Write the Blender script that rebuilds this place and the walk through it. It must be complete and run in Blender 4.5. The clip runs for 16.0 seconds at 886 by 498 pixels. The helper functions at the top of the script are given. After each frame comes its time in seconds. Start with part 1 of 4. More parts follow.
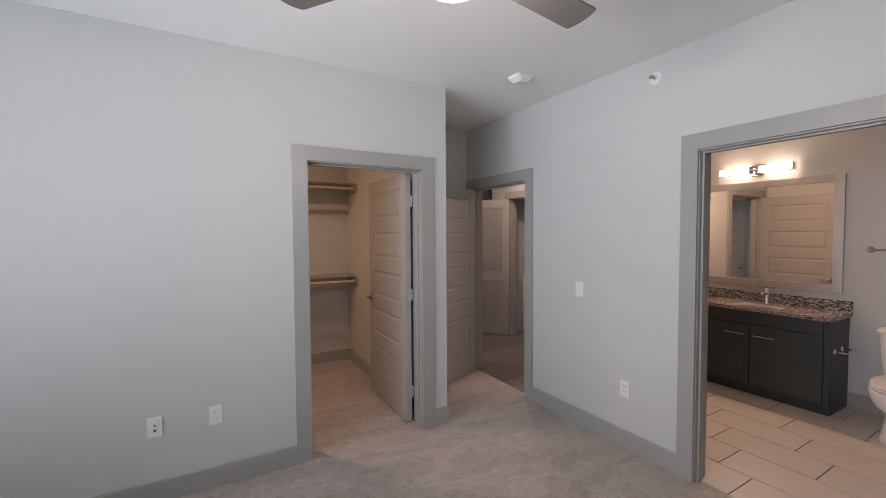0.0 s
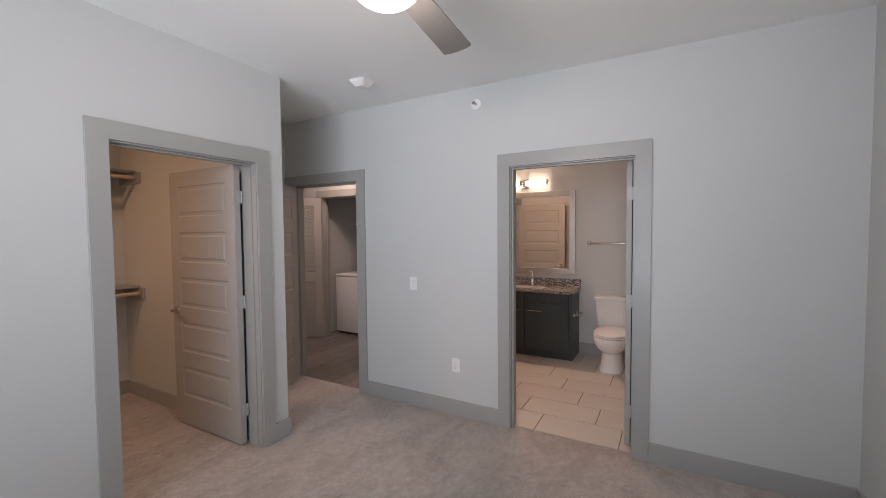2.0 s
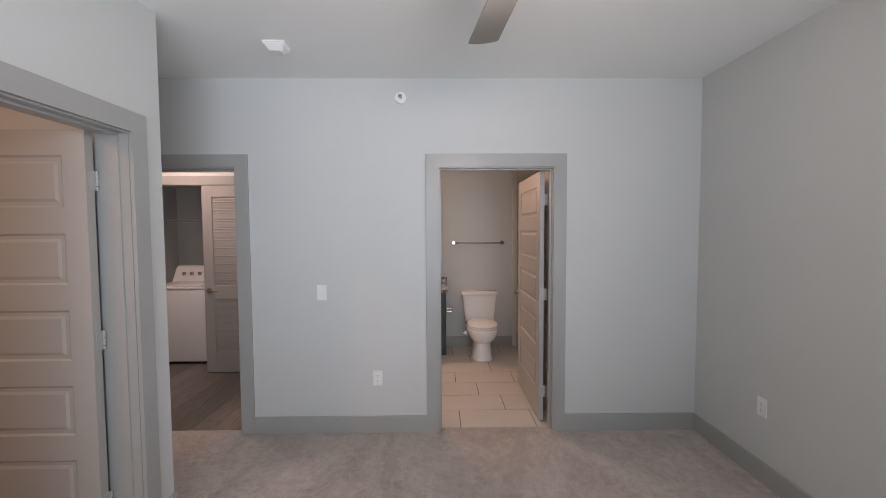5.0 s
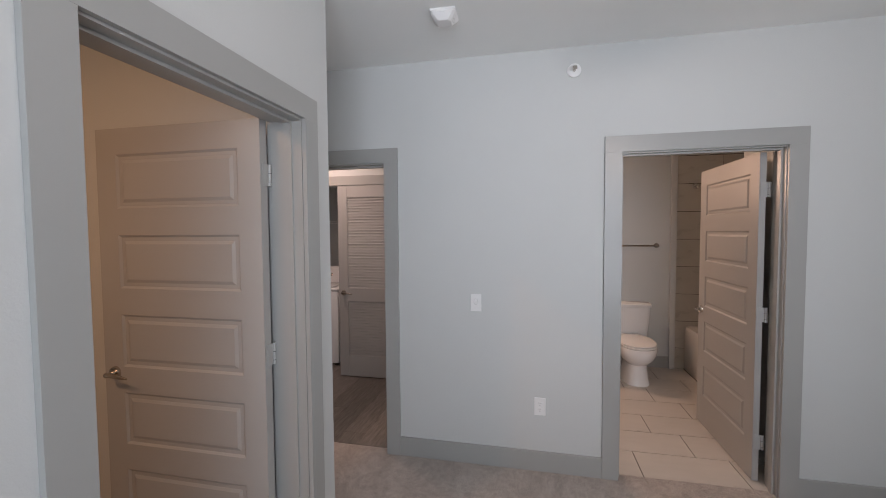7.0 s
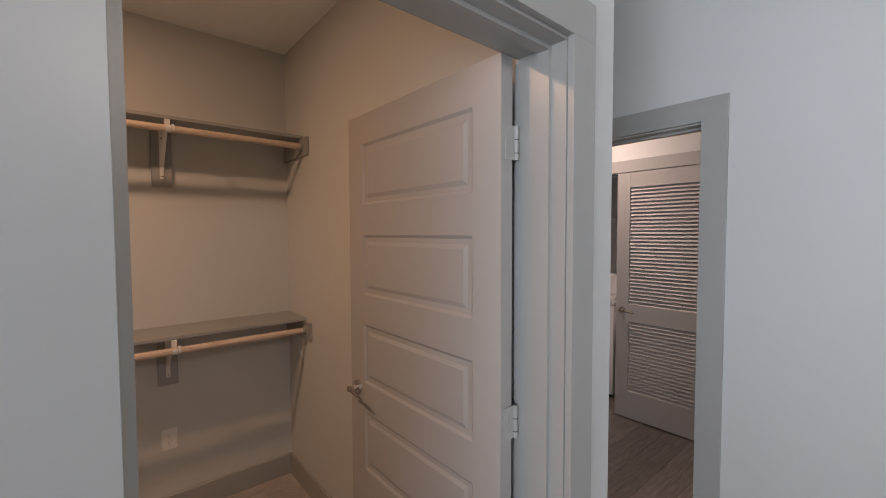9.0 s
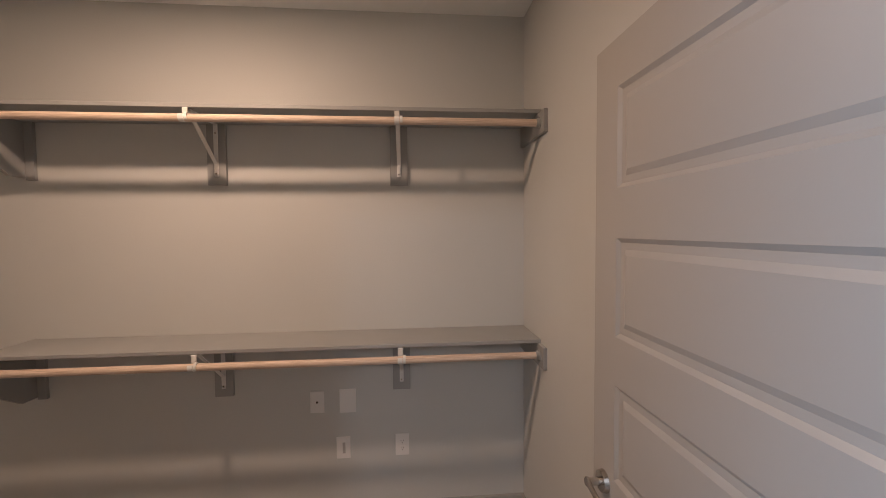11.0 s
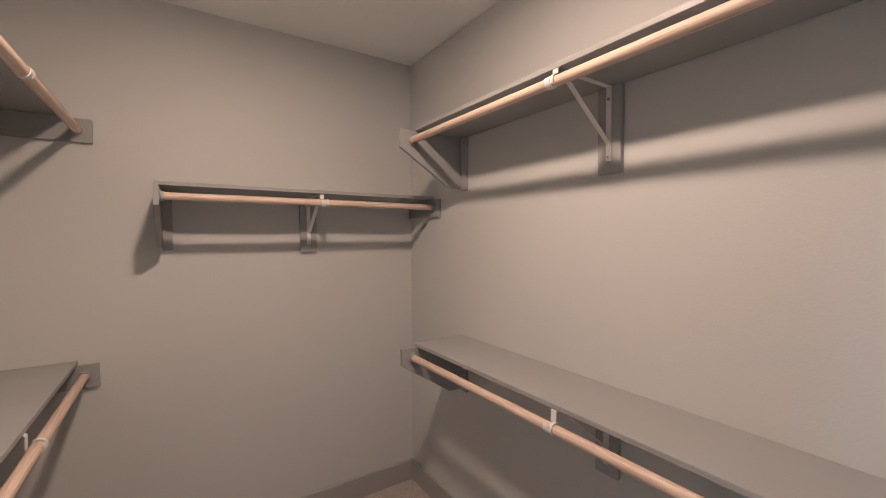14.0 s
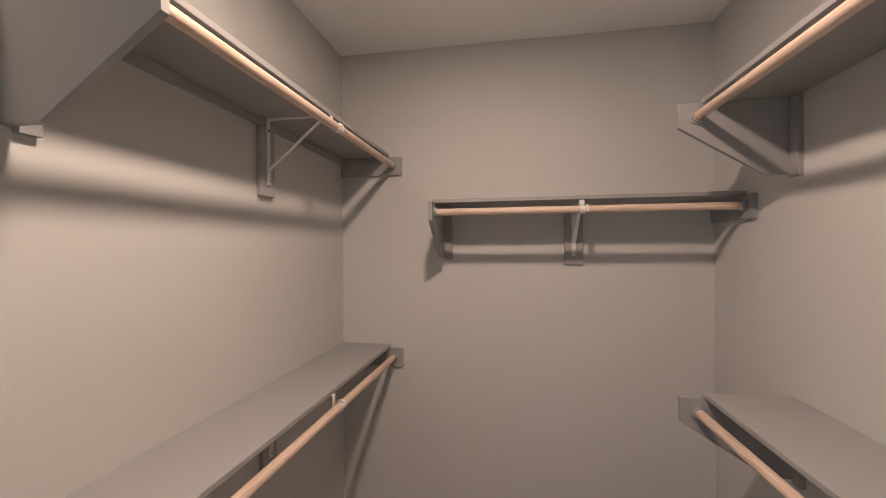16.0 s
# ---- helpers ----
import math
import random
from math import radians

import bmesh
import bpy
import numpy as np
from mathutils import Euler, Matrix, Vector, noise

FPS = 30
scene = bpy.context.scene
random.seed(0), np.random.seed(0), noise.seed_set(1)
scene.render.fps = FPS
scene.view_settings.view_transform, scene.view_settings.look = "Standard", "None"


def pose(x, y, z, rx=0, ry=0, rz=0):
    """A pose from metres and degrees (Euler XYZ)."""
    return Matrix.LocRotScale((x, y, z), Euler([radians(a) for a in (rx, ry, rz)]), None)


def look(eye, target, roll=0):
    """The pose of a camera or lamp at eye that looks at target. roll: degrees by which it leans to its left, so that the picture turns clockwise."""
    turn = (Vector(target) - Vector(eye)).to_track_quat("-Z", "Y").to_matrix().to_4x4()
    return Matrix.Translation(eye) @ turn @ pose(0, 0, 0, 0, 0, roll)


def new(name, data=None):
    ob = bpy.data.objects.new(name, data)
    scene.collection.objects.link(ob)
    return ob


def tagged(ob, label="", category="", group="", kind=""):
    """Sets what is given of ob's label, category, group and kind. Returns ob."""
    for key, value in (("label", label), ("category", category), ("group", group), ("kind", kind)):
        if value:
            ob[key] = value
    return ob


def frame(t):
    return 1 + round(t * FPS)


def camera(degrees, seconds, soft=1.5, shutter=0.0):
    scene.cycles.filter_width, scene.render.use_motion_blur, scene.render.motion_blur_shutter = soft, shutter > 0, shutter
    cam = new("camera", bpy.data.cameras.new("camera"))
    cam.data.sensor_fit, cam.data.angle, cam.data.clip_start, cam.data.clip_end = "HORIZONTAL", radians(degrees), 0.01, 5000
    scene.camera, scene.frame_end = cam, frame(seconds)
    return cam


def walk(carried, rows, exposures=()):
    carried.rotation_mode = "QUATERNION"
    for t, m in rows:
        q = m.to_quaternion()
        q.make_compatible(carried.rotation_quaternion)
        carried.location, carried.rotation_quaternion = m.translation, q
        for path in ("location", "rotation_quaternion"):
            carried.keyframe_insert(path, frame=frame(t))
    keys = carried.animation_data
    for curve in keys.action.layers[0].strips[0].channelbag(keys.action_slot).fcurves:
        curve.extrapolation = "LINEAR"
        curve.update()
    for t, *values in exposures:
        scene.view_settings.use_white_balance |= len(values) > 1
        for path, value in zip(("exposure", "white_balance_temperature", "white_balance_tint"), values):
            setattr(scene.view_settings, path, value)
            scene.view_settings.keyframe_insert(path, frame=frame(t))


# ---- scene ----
cam = camera(95.4, 16.0, soft=0.7)
PATH = [
    (0, (0.13, 0.06, 1.54), (1.136, 1.787, 1.464), -0.3),
    (0.5, (0.005, 0.116, 1.553), (1.234, 1.692, 1.476), -0.3),
    (1, (-0.132, 0.157, 1.552), (1.297, 1.554, 1.474), -0.4),
    (1.5, (-0.211, 0.211, 1.549), (1.391, 1.407, 1.469), -0.5),
    (2, (-0.277, 0.323, 1.541), (1.466, 1.299, 1.456), -0.5),
    (2.5, (-0.32, 0.448, 1.548), (1.523, 1.221, 1.46), -0.5),
    (3, (-0.352, 0.638, 1.562), (1.552, 1.246, 1.472), -0.5),
    (3.5, (-0.383, 0.826, 1.572), (1.568, 1.255, 1.48), -0.5),
    (3.7, (-0.384, 0.9, 1.57), (1.582, 1.253, 1.476), -0.5),
    (5.8, (-0.36, 1.633, 1.564), (1.636, 1.533, 1.467), -0.2),
    (6, (-0.304, 1.679, 1.544), (1.695, 1.662, 1.461), -0.5),
    (6.5, (-0.121, 1.805, 1.556), (1.867, 2.01, 1.466), -0.4),
    (7, (0.04, 1.923, 1.565), (1.992, 2.349, 1.476), -0.4),
    (7.5, (0.232, 2.046, 1.554), (2.11, 2.728, 1.469), -0.5),
    (8, (0.396, 2.143, 1.549), (2.151, 3.101, 1.471), -0.4),
    (8.5, (0.556, 2.228, 1.558), (2.122, 3.469, 1.478), -0.2),
    (9, (0.699, 2.294, 1.565), (1.991, 3.818, 1.483), -0.2),
    (9.2, (0.737, 2.328, 1.569), (1.91, 3.946, 1.482), -0.4),
    (11.3, (1.043, 2.878, 1.582), (0.998, 4.875, 1.488), -0.3),
    (11.5, (1.065, 2.924, 1.586), (0.863, 4.911, 1.483), -0.2),
    (12, (1.053, 3.043, 1.57), (0.538, 4.973, 1.479), -0.1),
    (12.5, (1.01, 3.215, 1.574), (0.228, 5.054, 1.492), -0.1),
    (13, (0.95, 3.356, 1.584), (-0.098, 5.058, 1.505), -0.1),
    (13.5, (0.919, 3.481, 1.581), (-0.437, 4.949, 1.515), -0.1),
    (14, (0.916, 3.642, 1.595), (-0.752, 4.744, 1.532), -0.2),
    (14.5, (0.872, 3.727, 1.587), (-0.986, 4.464, 1.533), -0.2),
    (15, (0.809, 3.827, 1.581), (-1.148, 4.236, 1.546), -0.4),
    (15.5, (0.776, 3.882, 1.595), (-1.223, 3.934, 1.575), -0.4),
    (16, (0.773, 3.95, 1.595), (-1.197, 3.608, 1.591), -0.4),
]
walk(cam, [(t, look(eye, target, roll)) for t, eye, target, roll in PATH],
     exposures=[(0, -0.03, 6500, 20), (3.7, 0.03, 6420, 19), (6, 0.0, 6380, 18), (7.5, -0.06, 6340, 18), (8.5, -0.04, 6300, 18), (9.2, 0.17, 6250, 16), (11.3, 0.60, 5220, 11), (12, 0.66, 5130, 11), (13.5, 0.86, 4930, 10), (16, 0.85, 4840, 8.5)])

# ---- world, sun and large lights ----
world = bpy.data.worlds.new("world")
scene.world = world
world.use_nodes = True
wn = world.node_tree.nodes
sky = wn.new("ShaderNodeTexSky")
sky.sky_type, sky.sun_disc = "NISHITA", False
sky.sun_elevation, sky.sun_rotation = radians(48), radians(60)
world.node_tree.links.new(sky.outputs[0], wn["Background"].inputs[0])
wn["Background"].inputs[1].default_value = 0.12


def lamp(name, kind, m, energy, color, size=0.1, size_y=None):
    data = bpy.data.lights.new(name, kind)
    data.energy, data.color = energy, color
    if kind == "AREA":
        data.shape, data.size, data.size_y = "RECTANGLE", size, size_y or size
    elif kind == "SUN":
        data.angle = radians(size)
    else:
        data.shadow_soft_size = size
    ob = new(name, data)
    ob.matrix_world = m
    return ob


WARM = (1.0, 0.63, 0.415)
sun = lamp("sun", "SUN", look((6, 2, 8), (0, 0, 0)), 2.0, (1.0, 0.95, 0.88), 0.5)
window_sky = lamp("window_daylight", "AREA", look((-2.05, 0.95, 1.45), (2, 2.10, 2.40)), 33, (0.83, 0.93, 1.0), 2.5, 1.8)
window_sky.data.spread = radians(97)
closet_lamp = lamp("closet_disc_light", "AREA", pose(0.085, 3.865, 2.672), 19.5, (1.0, 0.595, 0.335), 0.12)
closet_lamp.data.shape = "DISK"
fan_lamp = lamp("fan_bulb_light", "POINT", pose(0.789, 1.122, 2.31), 30, (1.0, 0.86, 0.74), 0.10)
bath_lamp_a = lamp("vanity_tube_light", "AREA", look((4.855, 2.177, 2.163), (3.855, 2.177, 1.763)), 11, WARM, 0.26, 0.06)
bath_lamp_b = lamp("vanity_tube_light", "AREA", look((4.855, 1.827, 2.163), (3.855, 1.827, 1.763)), 11, WARM, 0.26, 0.06)
hall_lamp = lamp("hall_bulb_light", "AREA", pose(3.44, 4.10, 2.585), 14, (1.0, 0.72, 0.58), 0.2)
hall_lamp.data.shape = "DISK"


# ---- materials ----
class Nodes:
    """A principled material with a few chained helpers."""

    def __init__(self, name, rough=0.6, metal=0.0):
        self.mat = bpy.data.materials.new(name)
        self.mat.use_nodes = True
        self.tree = self.mat.node_tree
        self.bsdf = self.tree.nodes["Principled BSDF"]
        self.bsdf.inputs["Roughness"].default_value = rough
        self.bsdf.inputs["Metallic"].default_value = metal
        self.coord = self.tree.nodes.new("ShaderNodeTexCoord").outputs["Object"]

    def link(self, a, b):
        self.tree.links.new(a, b)

    def scaled(self, vec):
        n = self.tree.nodes.new("ShaderNodeMapping")
        n.inputs["Scale"].default_value = vec
        self.link(self.coord, n.inputs["Vector"])
        return n.outputs[0]

    def noise(self, scale, detail=3.0, rough=0.55, vec=None, distort=0.0):
        n = self.tree.nodes.new("ShaderNodeTexNoise")
        n.inputs["Scale"].default_value, n.inputs["Detail"].default_value = scale, detail
        n.inputs["Roughness"].default_value, n.inputs["Distortion"].default_value = rough, distort
        self.link(vec or self.coord, n.inputs["Vector"])
        return n.outputs["Fac"]

    def voronoi(self, scale, out="Distance", vec=None):
        n = self.tree.nodes.new("ShaderNodeTexVoronoi")
        n.inputs["Scale"].default_value = scale
        self.link(vec or self.coord, n.inputs["Vector"])
        return n.outputs[out]

    def ramp(self, fac, *stops):
        n = self.tree.nodes.new("ShaderNodeValToRGB")
        ramp = n.color_ramp
        while len(ramp.elements) < len(stops):
            ramp.elements.new(0.5)
        for e, (at, c) in zip(ramp.elements, stops):
            e.position, e.color = at, (*c, 1) if len(c) == 3 else c
        self.link(fac, n.inputs["Fac"])
        return n.outputs["Color"]

    def mix(self, a, b, fac, blend="MIX"):
        n = self.tree.nodes.new("ShaderNodeMix")
        n.data_type, n.blend_type = "RGBA", blend
        for key, v in ((0, fac), (6, a), (7, b)):
            if hasattr(v, "is_output"):
                self.link(v, n.inputs[key])
            else:
                n.inputs[key].default_value = v if key == 0 else (*v, 1)
        return n.outputs[2]

    def maths(self, op, a, b):
        n = self.tree.nodes.new("ShaderNodeMath")
        n.operation = op
        for i, v in enumerate((a, b)):
            if hasattr(v, "is_output"):
                self.link(v, n.inputs[i])
            else:
                n.inputs[i].default_value = v
        return n.outputs[0]

    def random(self):
        return self.tree.nodes.new("ShaderNodeObjectInfo").outputs["Random"]

    def color(self, c):
        if hasattr(c, "is_output"):
            self.link(c, self.bsdf.inputs["Base Color"])
        else:
            self.bsdf.inputs["Base Color"].default_value = (*c, 1)
        return self

    def rough(self, c):
        self.link(c, self.bsdf.inputs["Roughness"])
        return self

    def bump(self, height, strength=0.2, distance=0.002):
        n = self.tree.nodes.new("ShaderNodeBump")
        n.inputs["Strength"].default_value, n.inputs["Distance"].default_value = strength, distance
        self.link(height, n.inputs["Height"])
        self.link(n.outputs[0], self.bsdf.inputs["Normal"])
        return self


def shade(c, k):
    return tuple(min(1.0, v * k) for v in c)


def painted(name, c, rough, grain, strength, spread=0.03, distance=0.001):
    n = Nodes(name, rough)
    n.color(n.ramp(n.noise(0.9, 4), (0.3, shade(c, 1 - spread)), (0.7, shade(c, 1 + spread))))
    fine = n.noise(grain, 4, 0.6)
    n.bump(fine, strength, distance)
    n.rough(n.ramp(n.noise(3.0, 3), (0.3, (rough - 0.05,) * 3), (0.7, (rough + 0.05,) * 3)))
    return n.mat


WALL = painted("wall_paint", (0.560, 0.574, 0.562), 0.62, 150, 0.29, 0.02, 0.002)
CEIL = painted("ceiling_paint", (0.88, 0.895, 0.88), 0.8, 120, 0.4, 0.02, 0.002)
TRIM = painted("trim_paint", (0.350, 0.352, 0.336), 0.34, 60, 0.08, 0.03)
DOOR = painted("door_paint", (0.375, 0.367, 0.350), 0.45, 70, 0.10, 0.03)
SHELF = painted("shelf_paint", (0.325, 0.335, 0.335), 0.45, 80, 0.15, 0.04)
PLASTIC = painted("white_plastic", (0.78, 0.78, 0.77), 0.35, 40, 0.03, 0.01)
BRACKET = painted("white_bracket_enamel", (0.72, 0.72, 0.70), 0.35, 60, 0.06, 0.02)
HOLE = painted("dark_slot", (0.02, 0.02, 0.02), 0.7, 60, 0.05)
CERAMIC = painted("white_ceramic", (0.80, 0.79, 0.77), 0.08, 8, 0.02, 0.01)
ENAMEL = painted("washer_enamel", (0.80, 0.80, 0.80), 0.22, 10, 0.02, 0.01)
HINGE = painted("painted_hinge", (0.39, 0.39, 0.375), 0.32, 90, 0.1, 0.03)
BLADE = painted("fan_blade_paint", (0.20, 0.195, 0.185), 0.4, 90, 0.08, 0.05)
TUB = painted("tub_acrylic", (0.76, 0.74, 0.71), 0.15, 8, 0.02, 0.01)


def metal(name, c, rough):
    n = Nodes(name, rough, 1.0)
    n.color(n.ramp(n.noise(14, 3), (0.3, shade(c, 0.92)), (0.7, c)))
    n.bump(n.noise(240, 2), 0.05, 0.0005)
    return n.mat


NICKEL = metal("satin_nickel", (0.56, 0.52, 0.47), 0.22)
CHROME = metal("chrome", (0.80, 0.80, 0.80), 0.07)
STEEL = metal("polished_steel", (0.42, 0.38, 0.35), 0.16)
PEWTER = metal("brushed_silver_frame", (0.52, 0.50, 0.48), 0.42)


def carpet():
    n = Nodes("carpet", 0.95)
    tuft = n.noise(130, 3, 0.7)
    clump = n.noise(30, 4, 0.65, distort=0.6)
    brushed = n.noise(1.9, 3, 0.55, n.scaled((0.8, 1.7, 1.0)), 1.1)
    patch = n.noise(12.0, 5, 0.7, distort=0.4)
    base = n.ramp(tuft, (0.32, (0.31, 0.27, 0.242)), (0.50, (0.55, 0.49, 0.445)), (0.68, (0.79, 0.715, 0.66)))
    base = n.mix(base, n.ramp(clump, (0.36, (0.62, 0.60, 0.58)), (0.60, (1.0, 1.0, 1.0))), 0.6, "MULTIPLY")
    base = n.mix(base, n.ramp(patch, (0.40, (0.78, 0.76, 0.745)), (0.56, (1.0, 1.0, 1.0))), 0.65, "MULTIPLY")
    base = n.mix(base, n.ramp(brushed, (0.43, (0.78, 0.76, 0.745)), (0.54, (1.0, 1.0, 1.0))), 0.62, "MULTIPLY")
    n.color(base)
    n.bsdf.inputs["Sheen Weight"].default_value = 0.3
    n.bump(n.maths("ADD", n.maths("MULTIPLY", clump, 1.0), tuft), 0.85, 0.011)
    return n.mat


def plank():
    n = Nodes("vinyl_plank", 0.42)
    v = n.scaled((1.2, 14, 1))
    grain = n.noise(5.0, 6, 0.65, v, 0.8)
    fine = n.noise(26.0, 4, 0.6, n.scaled((1.0, 20, 1)))
    tone = n.ramp(n.random(), (0.0, (0.150, 0.140, 0.131)), (1.0, (0.250, 0.236, 0.224)))
    c = n.mix(tone, n.ramp(grain, (0.30, (0.45, 0.42, 0.40)), (0.65, (1.25, 1.2, 1.15))), 0.85, "MULTIPLY")
    c = n.mix(c, n.ramp(fine, (0.35, (0.75, 0.75, 0.75)), (0.6, (1, 1, 1))), 0.6, "MULTIPLY")
    n.color(c).bump(n.maths("ADD", grain, fine), 0.2, 0.0012)
    return n.mat


def rod_wood():
    n = Nodes("pine_rod", 0.5)
    grain = n.noise(6, 5, 0.6, n.scaled((1.2, 34, 34)), 0.6)
    fine = n.noise(30, 3, 0.6, n.scaled((0.8, 26, 26)))
    c = n.ramp(grain, (0.28, (0.46, 0.35, 0.26)), (0.5, (0.66, 0.535, 0.43)), (0.72, (0.75, 0.63, 0.525)))
    n.color(n.mix(c, n.ramp(fine, (0.3, (0.72, 0.68, 0.64)), (0.6, (1, 1, 1))), 0.6, "MULTIPLY"))
    n.bump(fine, 0.15, 0.0008)
    return n.mat


def tile(name, c, rough):
    n = Nodes(name, rough)
    cloud = n.noise(5, 5, 0.6, n.scaled((1.6, 0.5, 1)), 0.5)
    c2 = n.ramp(cloud, (0.3, shade(c, 0.94)), (0.7, shade(c, 1.04)))
    one = n.ramp(n.random(), (0.0, (0.93, 0.93, 0.93)), (1.0, (1, 1, 1)))
    n.color(n.mix(c2, one, 1.0, "MULTIPLY")).bump(n.noise(60, 4), 0.08, 0.001)
    n.rough(n.ramp(cloud, (0.3, (rough - 0.06,) * 3), (0.7, (rough + 0.08,) * 3)))
    return n.mat


def granite():
    n = Nodes("speckled_granite", 0.12)
    cell = n.voronoi(170, "Color", n.scaled((1, 0.7, 1)))
    split = n.tree.nodes.new("ShaderNodeSeparateColor")
    n.link(cell, split.inputs[0])
    a = n.ramp(split.outputs[0], (0.0, (0.035, 0.03, 0.028)), (0.18, (0.10, 0.09, 0.085)), (0.32, (0.27, 0.225, 0.20)), (0.58, (0.40, 0.335, 0.30)), (0.76, (0.62, 0.58, 0.55)))
    a.node.color_ramp.interpolation = "CONSTANT"
    n.color(n.mix(a, n.ramp(n.noise(160, 3), (0.3, (0.5, 0.48, 0.46)), (0.65, (1, 1, 1))), 0.7, "MULTIPLY"))
    return n.mat


def mosaic():
    n = Nodes("strip_mosaic_stone", 0.16)
    cell = n.voronoi(60, "Color", n.scaled((1, 1.0, 2.9)))
    split = n.tree.nodes.new("ShaderNodeSeparateColor")
    n.link(cell, split.inputs[0])
    a = n.ramp(split.outputs[0], (0.0, (0.03, 0.032, 0.034)), (0.25, (0.13, 0.13, 0.13)), (0.45, (0.28, 0.265, 0.25)), (0.68, (0.44, 0.42, 0.40)), (0.88, (0.66, 0.65, 0.63)))
    a.node.color_ramp.interpolation = "CONSTANT"
    n.color(n.mix(a, n.ramp(n.noise(120, 3), (0.3, (0.6, 0.6, 0.6)), (0.65, (1, 1, 1))), 0.6, "MULTIPLY"))
    return n.mat


def dark_wood():
    n = Nodes("espresso_wood", 0.38)
    g = n.noise(9, 5, 0.6, n.scaled((5, 5, 0.7)), 0.4)
    n.color(n.ramp(g, (0.3, (0.027, 0.038, 0.041)), (0.7, (0.038, 0.051, 0.054))))
    n.bump(g, 0.08, 0.0006)
    return n.mat


def glow(name, c, power):
    n = Nodes(name, 0.4)
    n.color((0.85, 0.85, 0.82))
    n.bsdf.inputs["Emission Color"].default_value = (*c, 1)
    n.bsdf.inputs["Emission Strength"].default_value = power
    return n.mat


CARPET, PLANK, ROD, GRANITE, MOSAIC, ESPRESSO = carpet(), plank(), rod_wood(), granite(), mosaic(), dark_wood()
FLOOR_TILE = tile("porcelain_floor_tile", (0.565, 0.53, 0.485), 0.32)
WALL_TILE = tile("grey_wall_tile", (0.52, 0.50, 0.455), 0.30)
GROUT = painted("grout", (0.09, 0.078, 0.068), 0.9, 200, 0.3)
GLOBE = glow("lit_opal_glass", (1.0, 0.90, 0.76), 5.0)
TUBE = glow("lit_vanity_glass", (1.0, 0.76, 0.56), 8.0)
MIRROR = Nodes("mirror_glass", 0.015, 1.0).color((0.80, 0.81, 0.80)).mat
GLASS = Nodes("window_glass", 0.02).color((0.95, 0.97, 0.97)).mat
GLASS.node_tree.nodes["Principled BSDF"].inputs["Transmission Weight"].default_value = 1.0


# ---- shaping helpers ----
def box(bm, x0, x1, y0, y1, z0, z1, bevel=0.0, segments=2):
    vs = [bm.verts.new((x, y, z)) for z in (z0, z1) for y in (y0, y1) for x in (x0, x1)]
    fs = [bm.faces.new([vs[i] for i in f]) for f in ((0, 2, 3, 1), (4, 5, 7, 6), (0, 1, 5, 4), (2, 6, 7, 3), (0, 4, 6, 2), (1, 3, 7, 5))]
    if bevel:
        edges = {e for f in fs for e in f.edges}
        bmesh.ops.bevel(bm, geom=list(edges), offset=bevel, segments=segments, affect="EDGES", profile=0.5)
    return bm


def solid(*args, **kw):
    return box(bmesh.new(), *args, **kw)


def loft(bm, rings, caps=True):
    """Joins rings of points, each of the same length, into a closed skin."""
    loops = [[bm.verts.new(p) for p in ring] for ring in rings]
    n = len(loops[0])
    for a, b in zip(loops, loops[1:]):
        for i in range(n):
            bm.faces.new((a[i], a[(i + 1) % n], b[(i + 1) % n], b[i]))
    if caps:
        bm.faces.new(loops[0][::-1])
        bm.faces.new(loops[-1])
    return bm


def rod(bm, p, q, r, n=16, r2=None):
    p, q = Vector(p), Vector(q)
    turn = (q - p).to_track_quat("Z", "Y").to_matrix()
    ring = lambda c, rad: [c + turn @ Vector((rad * math.cos(2 * math.pi * i / n), rad * math.sin(2 * math.pi * i / n), 0)) for i in range(n)]
    return loft(bm, [ring(p, r), ring(q, r if r2 is None else r2)])


def bar(bm, p, q, w, t, side):
    """A flat strip from p to q, w wide along side and t thick."""
    p, q, side = Vector(p), Vector(q), Vector(side).normalized()
    up = (q - p).normalized().cross(side)
    ring = lambda c: [c + side * (a * w / 2) + up * (b * t / 2) for a, b in ((-1, -1), (1, -1), (1, 1), (-1, 1))]
    return loft(bm, [ring(p), ring(q)])


def bent_strip(bm, pts, x, w, t):
    """One flat strip w wide about x that follows points (y, z), t thick."""
    rings = []
    for i, (y, z) in enumerate(pts):
        a, b = pts[max(i - 1, 0)], pts[min(i + 1, len(pts) - 1)]
        run = Vector((b[0] - a[0], b[1] - a[1])).normalized() * (t / 2)
        rings.append([(x + k * w / 2, y - m * run.y, z + m * run.x) for k, m in ((-1, -1), (1, -1), (1, 1), (-1, 1))])
    return loft(bm, rings)


def lathe(bm, profile, n=32, centre=(0, 0, 0)):
    c = Vector(centre)
    return loft(bm, [[c + Vector((r * math.cos(2 * math.pi * i / n), r * math.sin(2 * math.pi * i / n), z)) for i in range(n)] for r, z in profile])


def oval(cx, cy, z, a, b, n=36, power=2.0):
    out = []
    for i in range(n):
        t = 2 * math.pi * i / n
        c, s = math.cos(t), math.sin(t)
        out.append(Vector((cx + a * math.copysign(abs(c) ** (2 / power), c), cy + b * math.copysign(abs(s) ** (2 / power), s), z)))
    return out


